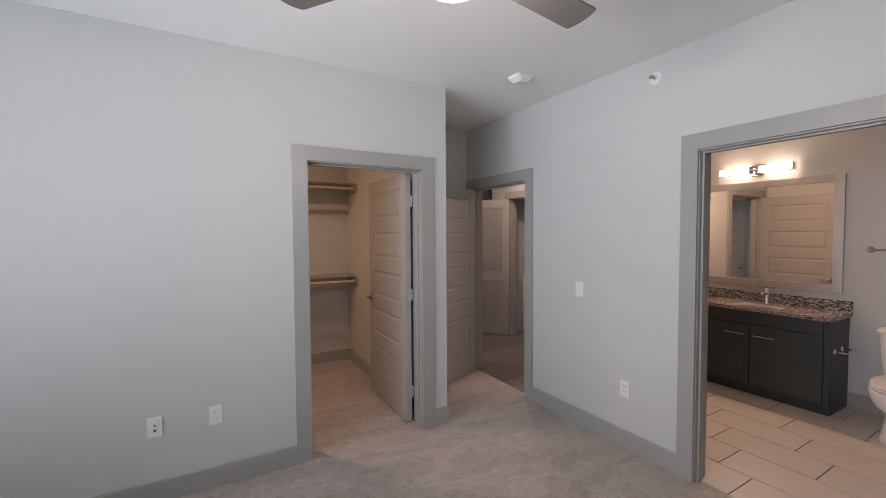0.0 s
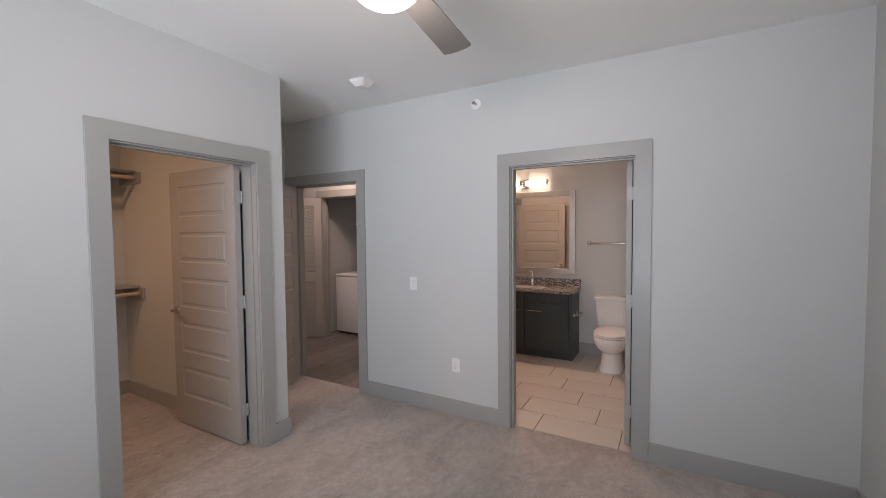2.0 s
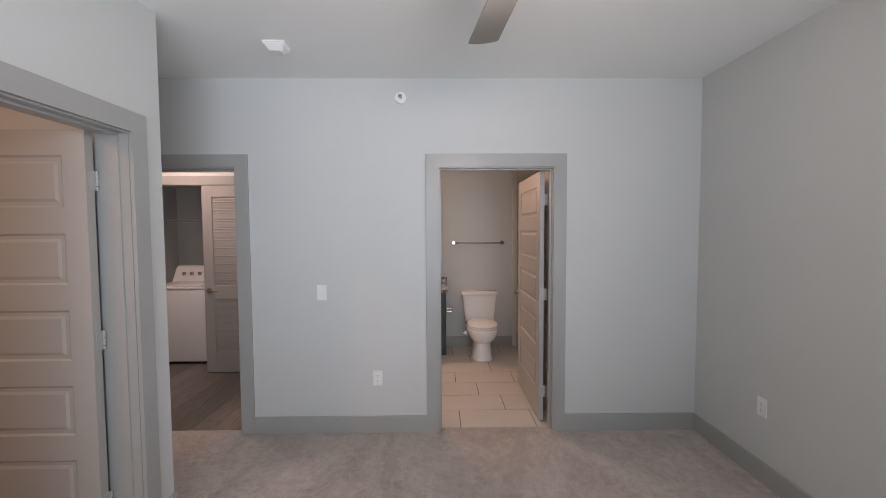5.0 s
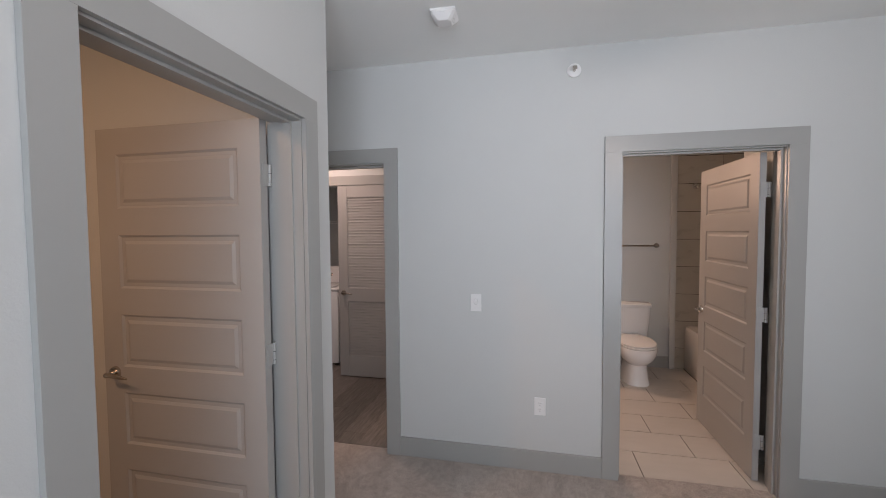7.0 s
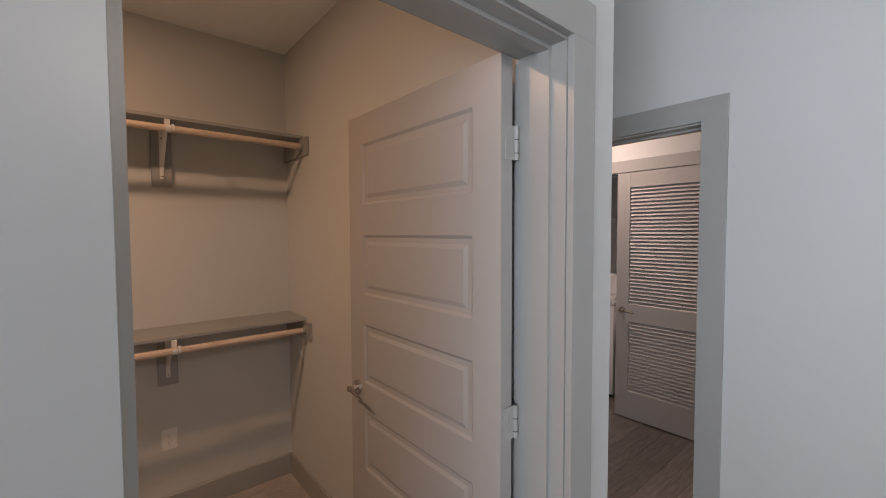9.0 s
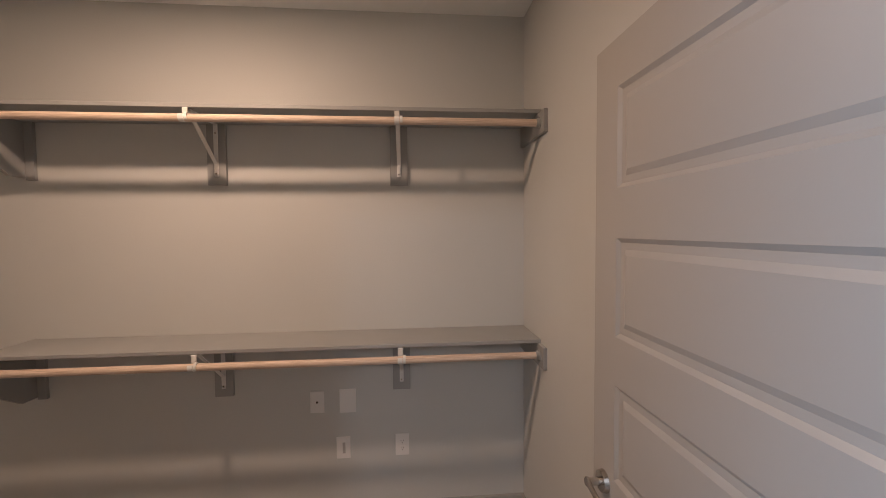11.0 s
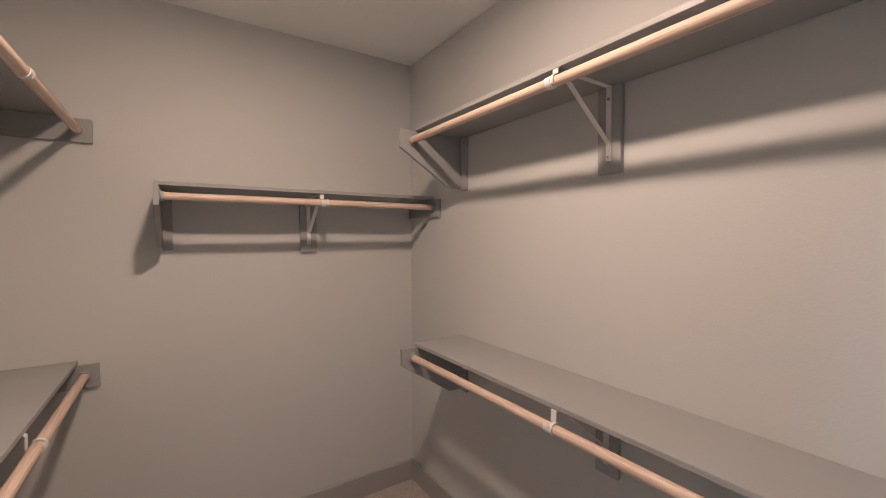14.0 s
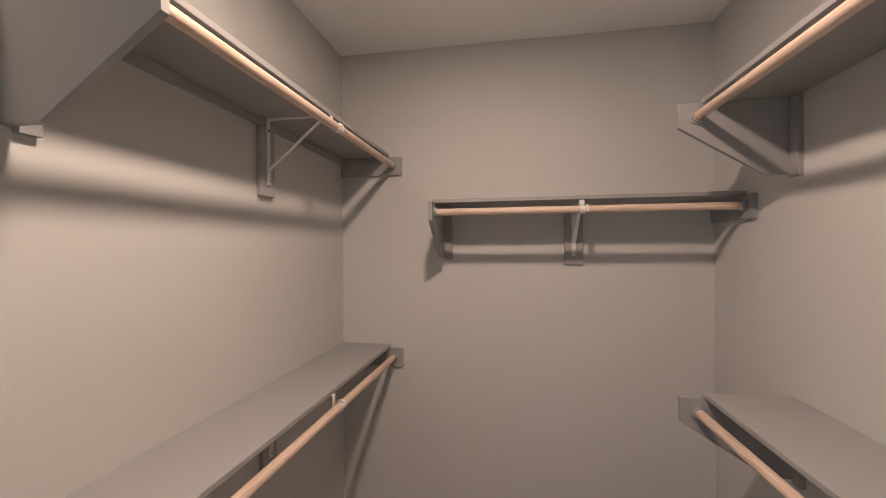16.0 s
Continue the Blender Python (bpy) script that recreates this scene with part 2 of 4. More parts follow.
def prism(bm, poly, axis, a, b):
    """A flat outline drawn across an axis and drawn out from a to b along it."""
    place = {"x": lambda u, v, w: (w, u, v), "y": lambda u, v, w: (u, w, v), "z": lambda u, v, w: (u, v, w)}[axis]
    return loft(bm, [[place(u, v, a) for u, v in poly], [place(u, v, b) for u, v in poly]])


def finish(bm, smooth=False):
    bmesh.ops.recalc_face_normals(bm, faces=bm.faces)
    me = bpy.data.meshes.new("mesh")
    if smooth:
        for f in bm.faces:
            f.smooth = True
    bm.to_mesh(me)
    bm.free()
    if smooth:
        me.set_sharp_from_angle(angle=radians(38))
    return me


def part(name, bm, material, parent=None, label="", smooth=False):
    me = finish(bm, smooth) if isinstance(bm, bmesh.types.BMesh) else bm
    if material:
        me.materials.clear()
        me.materials.append(material)
    ob = new(name, me)
    ob.parent = parent
    return tagged(ob, label)


def thing(name, label, category, m=None, group=""):
    ob = tagged(new(name), label, category, group)
    ob.empty_display_size = 0.1
    if m is not None:
        ob.matrix_world = m
    return ob


def structure(name, bm, material, label="", category=""):
    ob = part(name, bm, material)
    return tagged(ob, label, category, kind="structure")


# ---- the shell ----
TOP = 2.69       # ceiling height
HEAD = 2.045     # rough head of the openings


def wall(name, along, a, b, c0, c1, openings=(), label="", z1=TOP):
    """A wall along x or y from a to b, between c0 and c1 across, with openings (from, to, sill, head)."""
    us = sorted({a, b, *[v for o in openings for v in o[:2]]})
    zs = sorted({0, z1, *[v for o in openings for v in o[2:]]})
    place = (lambda u, c, z: (u, c, z)) if along == "x" else (lambda u, c, z: (c, u, z))
    filled = lambda i, k: 0 <= i < len(us) - 1 and 0 <= k < len(zs) - 1 and not any(
        o[0] <= us[i] < o[1] and o[2] <= zs[k] < o[3] for o in openings)
    bm = bmesh.new()
    seen = {}

    def corner(i, c, k):
        if (i, c, k) not in seen:
            seen[i, c, k] = bm.verts.new(place(us[i], c, zs[k]))
        return seen[i, c, k]

    for i in range(len(us) - 1):
        for k in range(len(zs) - 1):
            if filled(i, k):
                for c in (c0, c1):
                    bm.faces.new([corner(i, c, k), corner(i + 1, c, k), corner(i + 1, c, k + 1), corner(i, c, k + 1)])
                for di, dk, p, q in ((-1, 0, (i, k), (i, k + 1)), (1, 0, (i + 1, k), (i + 1, k + 1)), (0, -1, (i, k), (i + 1, k)), (0, 1, (i, k + 1), (i + 1, k + 1))):
                    if not filled(i + di, k + dk):
                        bm.faces.new([corner(p[0], c0, p[1]), corner(q[0], c0, q[1]), corner(q[0], c1, q[1]), corner(p[0], c1, p[1])])
    return structure(name, bm, WALL, label, "wall")


wall("wall_closet_front", "x", -2.32, 1.786, 2.85, 2.995, [(0.695, 1.580, 0, HEAD)], "light grey painted wall with the closet doorway")
wall("wall_bathroom_side", "y", -0.74, 6.32, 2.68, 2.80, [(0.503, 1.402, 0, HEAD), (2.892, 3.80, 0, HEAD)], "light grey painted wall with two doorways")
wall("wall_south", "x", -2.32, 2.68, -0.72, -0.60, (), "plain light grey painted wall")
wall("wall_window", "y", -0.60, 2.85, -2.32, -2.20, [(-0.35, 2.25, 0.50, 2.35)], "light grey painted wall with a wide window")
wall("wall_closet_west", "y", 2.995, 5.04, -1.51, -1.39, (), "light grey painted closet wall")
wall("wall_closet_north", "x", -1.39, 1.786, 4.918, 5.04, (), "light grey painted closet wall")
wall("wall_closet_east", "y", 2.995, 4.918, 1.615, 1.786, (), "light grey painted wall between closet and entry")
wall("wall_entry_north", "x", 1.786, 2.68, 3.897, 4.02, (), "light grey painted entry wall")
wall("wall_bathroom_east", "y", -0.62, 2.87, 4.98, 5.10, (), "light grey painted bathroom wall")
wall("wall_bathroom_north", "x", 2.80, 4.98, 2.76, 2.87, [(2.965, 3.84, 0, HEAD)], "light grey painted bathroom wall")
wall("wall_bathroom_south", "x", 2.80, 5.10, -0.74, -0.62, (), "plain wall behind the bathtub")
wall("wall_tub_end", "y", -0.62, 0.40, 2.80, 3.42, (), "plain wall at the end of the bathtub, behind the open door")
wall("wall_laundry_front", "y", 2.87, 5.21, 4.03, 4.15, [(3.085, 4.780, 0, 2.067)], "light grey hall wall with the laundry closet opening")
wall("wall_laundry_back", "y", 2.87, 5.02, 5.10, 5.22, (), "grey laundry closet wall")
wall("wall_laundry_north", "x", 4.15, 5.10, 4.90, 5.02, (), "grey laundry closet wall")
wall("wall_laundry_return", "x", 4.15, 5.22, 5.02, 5.21, (), "light grey hall wall")
wall("wall_hall_end", "x", 2.80, 5.22, 6.20, 6.32, (), "light grey hall end wall")
wall("wall_hall_east", "y", 5.21, 6.20, 4.90, 5.02, (), "light grey hall wall")

for nm, x0, x1, y0, y1 in (("ceiling_bedroom", -2.32, 2.80, -0.74, 2.995), ("ceiling_entry", 1.80, 2.80, 2.995, 4.02), ("ceiling_closet", -1.55, 1.80, 2.995, 5.04),
                           ("ceiling_bathroom", 2.80, 5.22, -0.74, 2.87), ("ceiling_hall", 2.80, 5.22, 2.87, 6.32)):
    structure(nm, solid(x0, x1, y0, y1, TOP, TOP + 0.1), CEIL, "flat painted ceiling", "ceiling")

bm = bmesh.new()
box(bm, -2.32, 2.735, -0.72, 2.955, -0.10, 0.0)
box(bm, 1.70, 2.735, 2.955, 3.95, -0.10, 0.0)
box(bm, -1.50, 1.70, 2.955, 4.95, -0.10, 0.0)
structure("floor_carpet", bm, CARPET, "beige-grey plush carpet with brushed foot marks", "carpet")
structure("floor_bathroom", solid(2.735, 4.99, -0.74, 2.815, -0.10, -0.004), GROUT, "brown grout bed under the bathroom tiles", "floor")
structure("floor_hall", solid(2.735, 5.15, 2.815, 6.3, -0.10, -0.006), GROUT, "dark underlay below the hall planks", "floor")


def baseboard(along, a, b, face, way, h=0.13, t=0.014):
    """A board against the wall face; way is +1 or -1 across."""
    c0, c1 = sorted((face, face + way * t))
    bm = bmesh.new()
    lo, hi = (c0, c1) if way > 0 else (c1, c0)
    poly = [(lo, 0), (hi, 0), (hi, h - 0.004), (hi - way * 0.003, h), (lo, h)]
    prism(bm, poly, "y" if along == "y" else "x", a, b)
    return structure("baseboard", bm, TRIM, "grey painted flat baseboard", "baseboard")


W = 0.097       # casing width
for along, a, b, face, way in (
        ("x", -2.20, 0.71 - W, 2.85, -1), ("x", 1.565 + W, 1.800, 2.85, -1), ("y", 2.85, 3.897, 1.786, 1),
        ("y", -0.60, 0.518 - W, 2.68, -1), ("y", 1.387 + W, 2.907 - W, 2.68, -1), ("x", 1.800, 2.68, 3.897, -1),
        ("x", -2.20, 2.666, -0.60, 1), ("y", -0.586, 2.836, -2.20, 1),
        ("y", 3.009, 4.904, -1.39, 1), ("x", -1.39, 1.615, 4.918, -1), ("y", 3.009, 4.904, 1.615, -1), ("x", -1.376, 0.61, 2.995, 1),
        ("y", 0.41, 1.297, 4.98, -1), ("y", 1.49, 2.746, 2.80, 1), ("x", 3.94, 4.48, 2.76, -1),
        ("y", 2.88, 2.995, 4.03, -1), ("y", 4.875, 5.19, 4.03, -1), ("x", 3.94, 4.03, 2.87, 1), ("x", 2.81, 4.90, 6.20, -1), ("y", 3.90, 6.19, 2.80, 1)):
    baseboard(along, a, b, face, way)


def casing(along, a, b, face, way, wall_far, head=2.033, inner_side=0, far_leg=W, label="grey painted flat door casing and jamb"):
    """Boards round an opening from a to b in a wall face: two legs, a head, the jamb lining and its stop."""
    ob = thing("door_casing", label, "door casing")
    tagged(ob, kind="structure")
    c0, c1 = sorted((face, face + way * 0.018))
    def at(u0, u1, d0, d1, z0, z1, bevel=0.0):
        d0, d1 = sorted((d0, d1))
        return solid(u0, u1, d0, d1, z0, z1, bevel=bevel) if along == "x" else solid(d0, d1, u0, u1, z0, z1, bevel=bevel)
    part("leg", at(a - W, a, c0, c1, 0, head, 0.0008), TRIM, ob)
    part("leg", at(b, b + W, c0, c1, 0, head, 0.0008), TRIM, ob)
    part("head", at(a - W, b + W, c0 , c1 , head, head + W, 0.0008), TRIM, ob)
    t = 0.016
    part("jamb", at(a - t + 0.004, a + 0.004, face - way * 0.001, wall_far, 0, head), TRIM, ob)
    part("jamb", at(b - 0.004, b + t - 0.004, face - way * 0.001, wall_far, 0, head), TRIM, ob)
    part("jamb_head", at(a + 0.004, b - 0.004, face - way * 0.001, wall_far, head - 0.008, head + 0.008), TRIM, ob)
    # the stop sits near the middle of the jamb
    s = face + (wall_far - face) * inner_side
    s0, s1 = s - 0.018, s + 0.018
    part("stop", at(a + 0.004, a + 0.015, s0, s1, 0, head - 0.0192), TRIM, ob)
    part("stop", at(b - 0.015, b - 0.004, s0, s1, 0, head - 0.0192), TRIM, ob)
    part("stop", at(a + 0.004, b - 0.004, s0, s1, head - 0.019, head - 0.008), TRIM, ob)
    # the far side's boards
    f0, f1 = sorted((wall_far, wall_far - way * 0.018))
    part("leg", at(a - W, a, f0, f1, 0, head, 0.0008), TRIM, ob)
    part("leg", at(b, b + far_leg, f0, f1, 0, head, 0.0008), TRIM, ob)
    part("head", at(a - W, b + far_leg, f0, f1, head, head + W, 0.0008), TRIM, ob)
    return ob


casing("x", 0.71, 1.565, 2.85, -1, 2.995, inner_side=0.42, far_leg=0.046)
casing("y", 0.518, 1.387, 2.68, -1, 2.80, inner_side=0.42)
casing("y", 2.907, 3.785, 2.68, -1, 2.80, inner_side=0.6)
casing("x", 2.98, 3.825, 2.76, -1, 2.87, inner_side=0.6)
casing("y", 3.10, 4.765, 4.03, -1, 4.15, head=2.055, inner_side=0.75, label="beige-grey painted casing round the laundry closet")

# window behind the walker
win = tagged(thing("window_1", "white framed window with clear glass", "window"), kind="structure")
for y0, y1, z0, z1 in ((-0.35, -0.29, 0.5, 2.35), (2.19, 2.25, 0.5, 2.35), (-0.29, 2.19, 0.5, 0.56), (-0.29, 2.19, 2.29, 2.35), (0.51, 0.56, 0.56, 2.29), (1.34, 1.39, 0.56, 2.29)):
    part("window_frame", solid(-2.31, -2.27, y0, y1, z0, z1, bevel=0.003), PLASTIC, win)
for y0, y1 in ((-0.29, 0.51), (0.56, 1.34), (1.39, 2.19)):
    pane = part("pane", solid(-2.292, -2.286, y0, y1, 0.56, 2.29), GLASS, win)
    pane.visible_shadow = False
part("window_sill", solid(-2.25, -2.14, -0.40, 2.30, 0.47, 0.498, bevel=0.004), TRIM, win)


# ---- doors ----
def moulded_slab(w, h=2.015, t=0.035, panels=5, stile=0.105, first=0.235, pitch=0.357, high=0.238):
    """A hollow-core slab from x 0 to w, y 0 to t, z 0 to h, with raised panels pressed into both faces."""
    bm = bmesh.new()
    ring = ((0.0, 0.0), (0.010, 0.007), (0.026, 0.007), (0.040, 0.0015))
    zs = [(first + i * pitch, first + i * pitch + high) for i in range(panels)]
    for y, out in ((0.0, 1), (t, -1)):
        quad = lambda x0, x1, z0, z1: bm.faces.new([bm.verts.new(p) for p in ((x0, y, z0), (x1, y, z0), (x1, y, z1), (x0, y, z1))])
        quad(0, stile, 0, h)
        quad(w - stile, w, 0, h)
        last = 0.0
        for z0, z1 in zs:
            quad(stile, w - stile, last, z0)
            last = z1
            loops = [[bm.verts.new(p) for p in ((stile + i, y + out * d, z0 + i), (w - stile - i, y + out * d, z0 + i), (w - stile - i, y + out * d, z1 - i), (stile + i, y + out * d, z1 - i))] for i, d in ring]
            for a, b in zip(loops, loops[1:]):
                for k in range(4):
                    bm.faces.new((a[k], a[(k + 1) % 4], b[(k + 1) % 4], b[k]))
            bm.faces.new(loops[-1])
        quad(stile, w - stile, last, h)
    for a, b in (((0, 0), (0, h)), ((0, h), (w, h)), ((w, h), (w, 0)), ((w, 0), (0, 0))):
        bm.faces.new([bm.verts.new(p) for p in ((a[0], 0, a[1]), (b[0], 0, b[1]), (b[0], t, b[1]), (a[0], t, a[1]))])
    bmesh.ops.remove_doubles(bm, verts=bm.verts, dist=0.0004)
    return bm


def lever(parent, x, y, z, out, way):
    """A rosette and a curved lever; out is the side of the door, way the lever's direction along it."""
    handle = part("door_handle", rod(bmesh.new(), (x, y, z), (x, y + out * 0.012, z), 0.029, 24, 0.026), NICKEL, parent, "satin nickel lever handle", True)
    bm = bmesh.new()
    rod(bm, (x, y + out * 0.012, z), (x, y + out * 0.050, z), 0.010, 16)
    pts = [Vector((x + way * s, y + out * (0.046 + 0.006 * math.sin(s * 22)), z + 0.004 - 0.010 * (s / 0.11) ** 2)) for s in (-0.012, 0.0, 0.03, 0.06, 0.09, 0.115)]
    rings = []
    for i, p in enumerate(pts):
        r = (0.004, 0.0105, 0.0095, 0.0085, 0.008, 0.004)[i]
        rings.append([p + Vector((0, 0.65 * r * math.cos(a), r * math.sin(a))) for a in (2 * math.pi * k / 14 for k in range(14))])
    loft(bm, rings)
    part("lever", bm, NICKEL, handle, smooth=True)
    return handle


def hinge(parent, z, y, spread=0.0):
    """A painted butt hinge at the edge x = 0; spread: how far the pin's far leaf stands off the door."""
    if spread:
        h = part("hinge", rod(bmesh.new(), (-0.005, -spread / 2, z), (-0.005, -spread / 2, z + 0.09), 0.0065, 14), HINGE, parent, "grey painted butt hinge", True)
        part("leaf", solid(-0.0035, -0.0005, -spread / 2, 0.030, z, z + 0.09), HINGE, h)
        part("leaf", solid(-0.0035, -0.0005, -spread, -spread / 2 - 0.001, z, z + 0.09), HINGE, h)
        for k in range(1, 5):
            part("knuckle_ring", rod(bmesh.new(), (-0.005, -spread / 2, z + 0.018 * k - 0.001), (-0.005, -spread / 2, z + 0.018 * k + 0.001), 0.0072, 14), HOLE if k % 2 else HINGE, h)
        return h
    h = part("hinge", rod(bmesh.new(), (-0.004, y, z), (-0.004, y, z + 0.09), 0.006, 14), HINGE, parent, "grey painted butt hinge", True)
    for k in range(1, 5):
        part("knuckle_ring", rod(bmesh.new(), (-0.004, y, z + 0.018 * k - 0.001), (-0.004, y, z + 0.018 * k + 0.001), 0.0066, 14), HINGE, h)
    s = 1 if y < 0.015 else -1
    bm = bmesh.new()
    box(bm, -0.0022, -0.0002, min(y, y + s * 0.032), max(y, y + s * 0.032), z, z + 0.09)
    part("leaf", bm, HINGE, h)
    bm = bmesh.new()
    box(bm, -0.034, -0.004, y + 0.0022, y + 0.0038, z, z + 0.09)
    part("leaf", bm, HINGE, h)
    return h


def panel_door(label, m, w, knuckle, handle_z=0.92, spread=0.0, thick=0.035):
    """A five-panel door that hangs at its origin and reaches along +x. knuckle: the hinge side's y."""
    ob = thing("door", label, "door", m)
    part("slab", moulded_slab(w, t=thick), DOOR, ob)
    for out, y in ((-1, 0.0), (1, thick)):
        lever(ob, w - 0.06, y, handle_z, out, -1)
    part("latch_plate", solid(w - 0.0005, w + 0.001, 0.006, 0.029, handle_z - 0.028, handle_z + 0.028), NICKEL, ob)
    for z in (0.20, 0.99, 1.745):
        hinge(ob, z, knuckle, spread)
    return ob


panel_door("open grey five-panel closet door with a nickel lever", pose(1.540, 3.000, 0.012, rz=90.3), 0.830, 0.0, spread=0.022, thick=0.044)
panel_door("open grey five-panel bathroom door with a nickel lever", pose(2.824, 0.548, 0.008, rz=0.0), 0.852, 0.0, spread=0.026)
panel_door("half-open grey five-panel entry door", pose(2.672, 3.779, 0.012, rz=204), 0.848, 0.0)
panel_door("grey five-panel second bathroom door folded back against the wall", pose(2.984, 2.746, 0.008, rz=-90.6), 0.835, 0.0)


def louvre_door(label, m, w, handle):
    """A louvred door from x 0 to w with two fields of slats."""
    ob = thing("louvred_door", label, "louvred door", m, "laundry closet doors")
    t, s, h = 0.034, 0.105, 2.035
    for x0, x1 in ((0, s), (w - s, w)):
        part("stile", solid(x0, x1, 0, t, 0, h, bevel=0.002), DOOR, ob)
    for z0, z1 in ((0, 0.225), (0.81, 0.95), (1.915, h)):
        part("rail", solid(s, w - s, 0.002, t - 0.002, z0, z1), DOOR, ob)
    c, d = math.cos(radians(55)), math.sin(radians(55))
    half, thick = 0.0180, 0.0026
    poly = [(-half * c - thick * d, half * d - thick * c), (half * c - thick * d, -half * d - thick * c), (half * c + thick * d, -half * d + thick * c), (-half * c + thick * d, half * d + thick * c)]
    poly = [(t / 2 + u, v) for u, v in poly]
    slat = finish(prism(bmesh.new(), poly, "x", s - 0.002, w - s + 0.002))
    for z0, z1, n in ((0.225, 0.81, 20), (0.95, 1.915, 33)):
        for i in range(n):
            one = part("slat", slat, DOOR, ob)
            one.location.z = z0 + (i + 0.5) * (z1 - z0) / n
    if handle:
        lever(ob, w - 0.055, 0.0, 0.90, -1, -1)
        lever(ob, w - 0.055, t, 0.90, 1, -1)
    part("hinge", rod(bmesh.new(), (-0.004, 0, 0.2), (-0.004, 0, 0.29), 0.006, 12), HINGE, ob, smooth=True)
    part("hinge", rod(bmesh.new(), (-0.004, 0, 1.7), (-0.004, 0, 1.79), 0.006, 12), HINGE, ob, smooth=True)
    return ob


louvre_door("closed grey louvred laundry door with a nickel lever", pose(4.046, 3.108, 0.012, rz=90), 0.828, True)
louvre_door("grey louvred laundry door swung wide open", pose(4.022, 4.758, 0.012, rz=121), 0.828, False)


# ---- closet shelves, rods and brackets ----
def closet_shelf(label, x0, x1, wall_y, way, depth, reach, top, ends, ledger=0.0):
    """A shelf along x on a wall face. way: +1 where it comes out towards +y. ends: 'cleat', 'gusset' at x0 and x1."""
    ob = thing("closet_shelf", label, "closet shelf", group="closet shelves")
    y = lambda d: wall_y + way * d
    span = lambda a, b: sorted((y(a), y(b)))
    part("board", solid(x0 + 0.002, x1 - 0.002, *span(0.001, depth), top - 0.018, top, bevel=0.0025), SHELF, ob)
    if ledger:
        part("ledger", solid(x0 + 0.019, x1 - 0.019, *span(0.001, 0.013), top - 0.0185 - ledger, top - 0.0185, bevel=0.0015), SHELF, ob)
    for x, kind, into in ((x0, ends[0], 1), (x1, ends[1], -1)):
        a, b = sorted((x + into * 0.0005, x + into * 0.0185))
        if kind == "cleat":
            part("cleat", solid(a, b, *span(0.001, reach), top - 0.120, top - 0.0185, bevel=0.002), SHELF, ob)
        else:
            zt, zb = top - 0.0185, top - 0.283
            poly = [(y(0.001), zt), (y(reach), zt), (y(reach), zt - 0.086), (y(0.092), zb), (y(0.001), zb)]
            part("gusset", prism(bmesh.new(), poly, "x", a, b), SHELF, ob, "grey painted plywood gusset")
            c, d = sorted((x + into * 0.019, x + into * 0.06))
            part("nailer", solid(c, d, *span(0.001, 0.019), zb - 0.012, top - 0.0190 - ledger, bevel=0.0015), SHELF, ob)
    return ob


def closet_rod(label, x0, x1, y, z):
    ob = thing("closet_rod", label, "closet rod", group="closet rods")
    part("pole", rod(bmesh.new(), (x0 + 0.002, y, z), (x1 - 0.002, y, z), 0.0165, 24), ROD, ob, smooth=True)
    for x, s in ((x0, 1), (x1, -1)):
        part("socket", lathe(bmesh.new(), ((0.028, 0.0), (0.028, 0.004), (0.0215, 0.005), (0.0205, 0.016), (0.0170, 0.016))), SHELF, ob, "painted rod socket", True).matrix_basis = pose(x, y, z, 0, 90 * s, 0)
    return ob


def shelf_bracket(m, reach, rod_drop, ledger=0.0):
    """A white steel shelf-and-rod bracket on a painted block. At its origin the wall meets the shelf's underside; it reaches along +y."""
    ob = thing("shelf_bracket", "white steel shelf and rod bracket on a grey wooden block", "bracket", m, "closet brackets")
    part("block", solid(-0.045, 0.045, 0.001, 0.020, -0.300, -0.0005 - ledger, bevel=0.002), SHELF, ob, "grey painted wooden block")
    part("upright", solid(-0.010, 0.010, 0.0205, 0.0235, -0.257, -0.0005), BRACKET, ob)
    part("arm", solid(-0.010, 0.010, 0.0235, reach - 0.045, -0.0035, -0.0005), BRACKET, ob)
    part("brace", bar(bmesh.new(), (0, 0.024, -0.197), (0, reach - 0.05, -0.006), 0.018, 0.003, (1, 0, 0)), BRACKET, ob)
    part("foot", bar(bmesh.new(), (0, 0.0255, -0.257), (0, 0.0262, -0.194), 0.014, 0.004, (1, 0, 0)), BRACKET, ob)
    bm = bmesh.new()
    pts = [(reach - 0.030, 0.004), (reach - 0.020, -0.004), (reach - 0.0195, -rod_drop)] + [(reach + 0.0185 * math.cos(radians(a)), -rod_drop + 0.0185 * math.sin(radians(a))) for a in range(190, 401, 15)]
    bent_strip(bm, pts, 0.0, 0.022, 0.0028)
    part("hook", bm, BRACKET, ob, "white rod hook")
    for z in (-0.045, -0.244):
        part("screw", rod(bmesh.new(), (0, 0.0235, z), (0, 0.0285, z), 0.0055, 12, 0.0035), NICKEL, ob, "zinc screw head", True)
    bm = bmesh.new()
    arc = [(reach + 0.0195 * math.cos(radians(a)), -rod_drop + 0.0195 * math.sin(radians(a))) for a in range(-40, 126, 15)]
    bent_strip(bm, arc, -0.019, 0.011, 0.003)
    part("hook_clip", bm, BRACKET, ob, "white curled rod clip")
    return ob


UP, LOW, MID = 2.129, 1.064, 1.828
DROP = 0.048
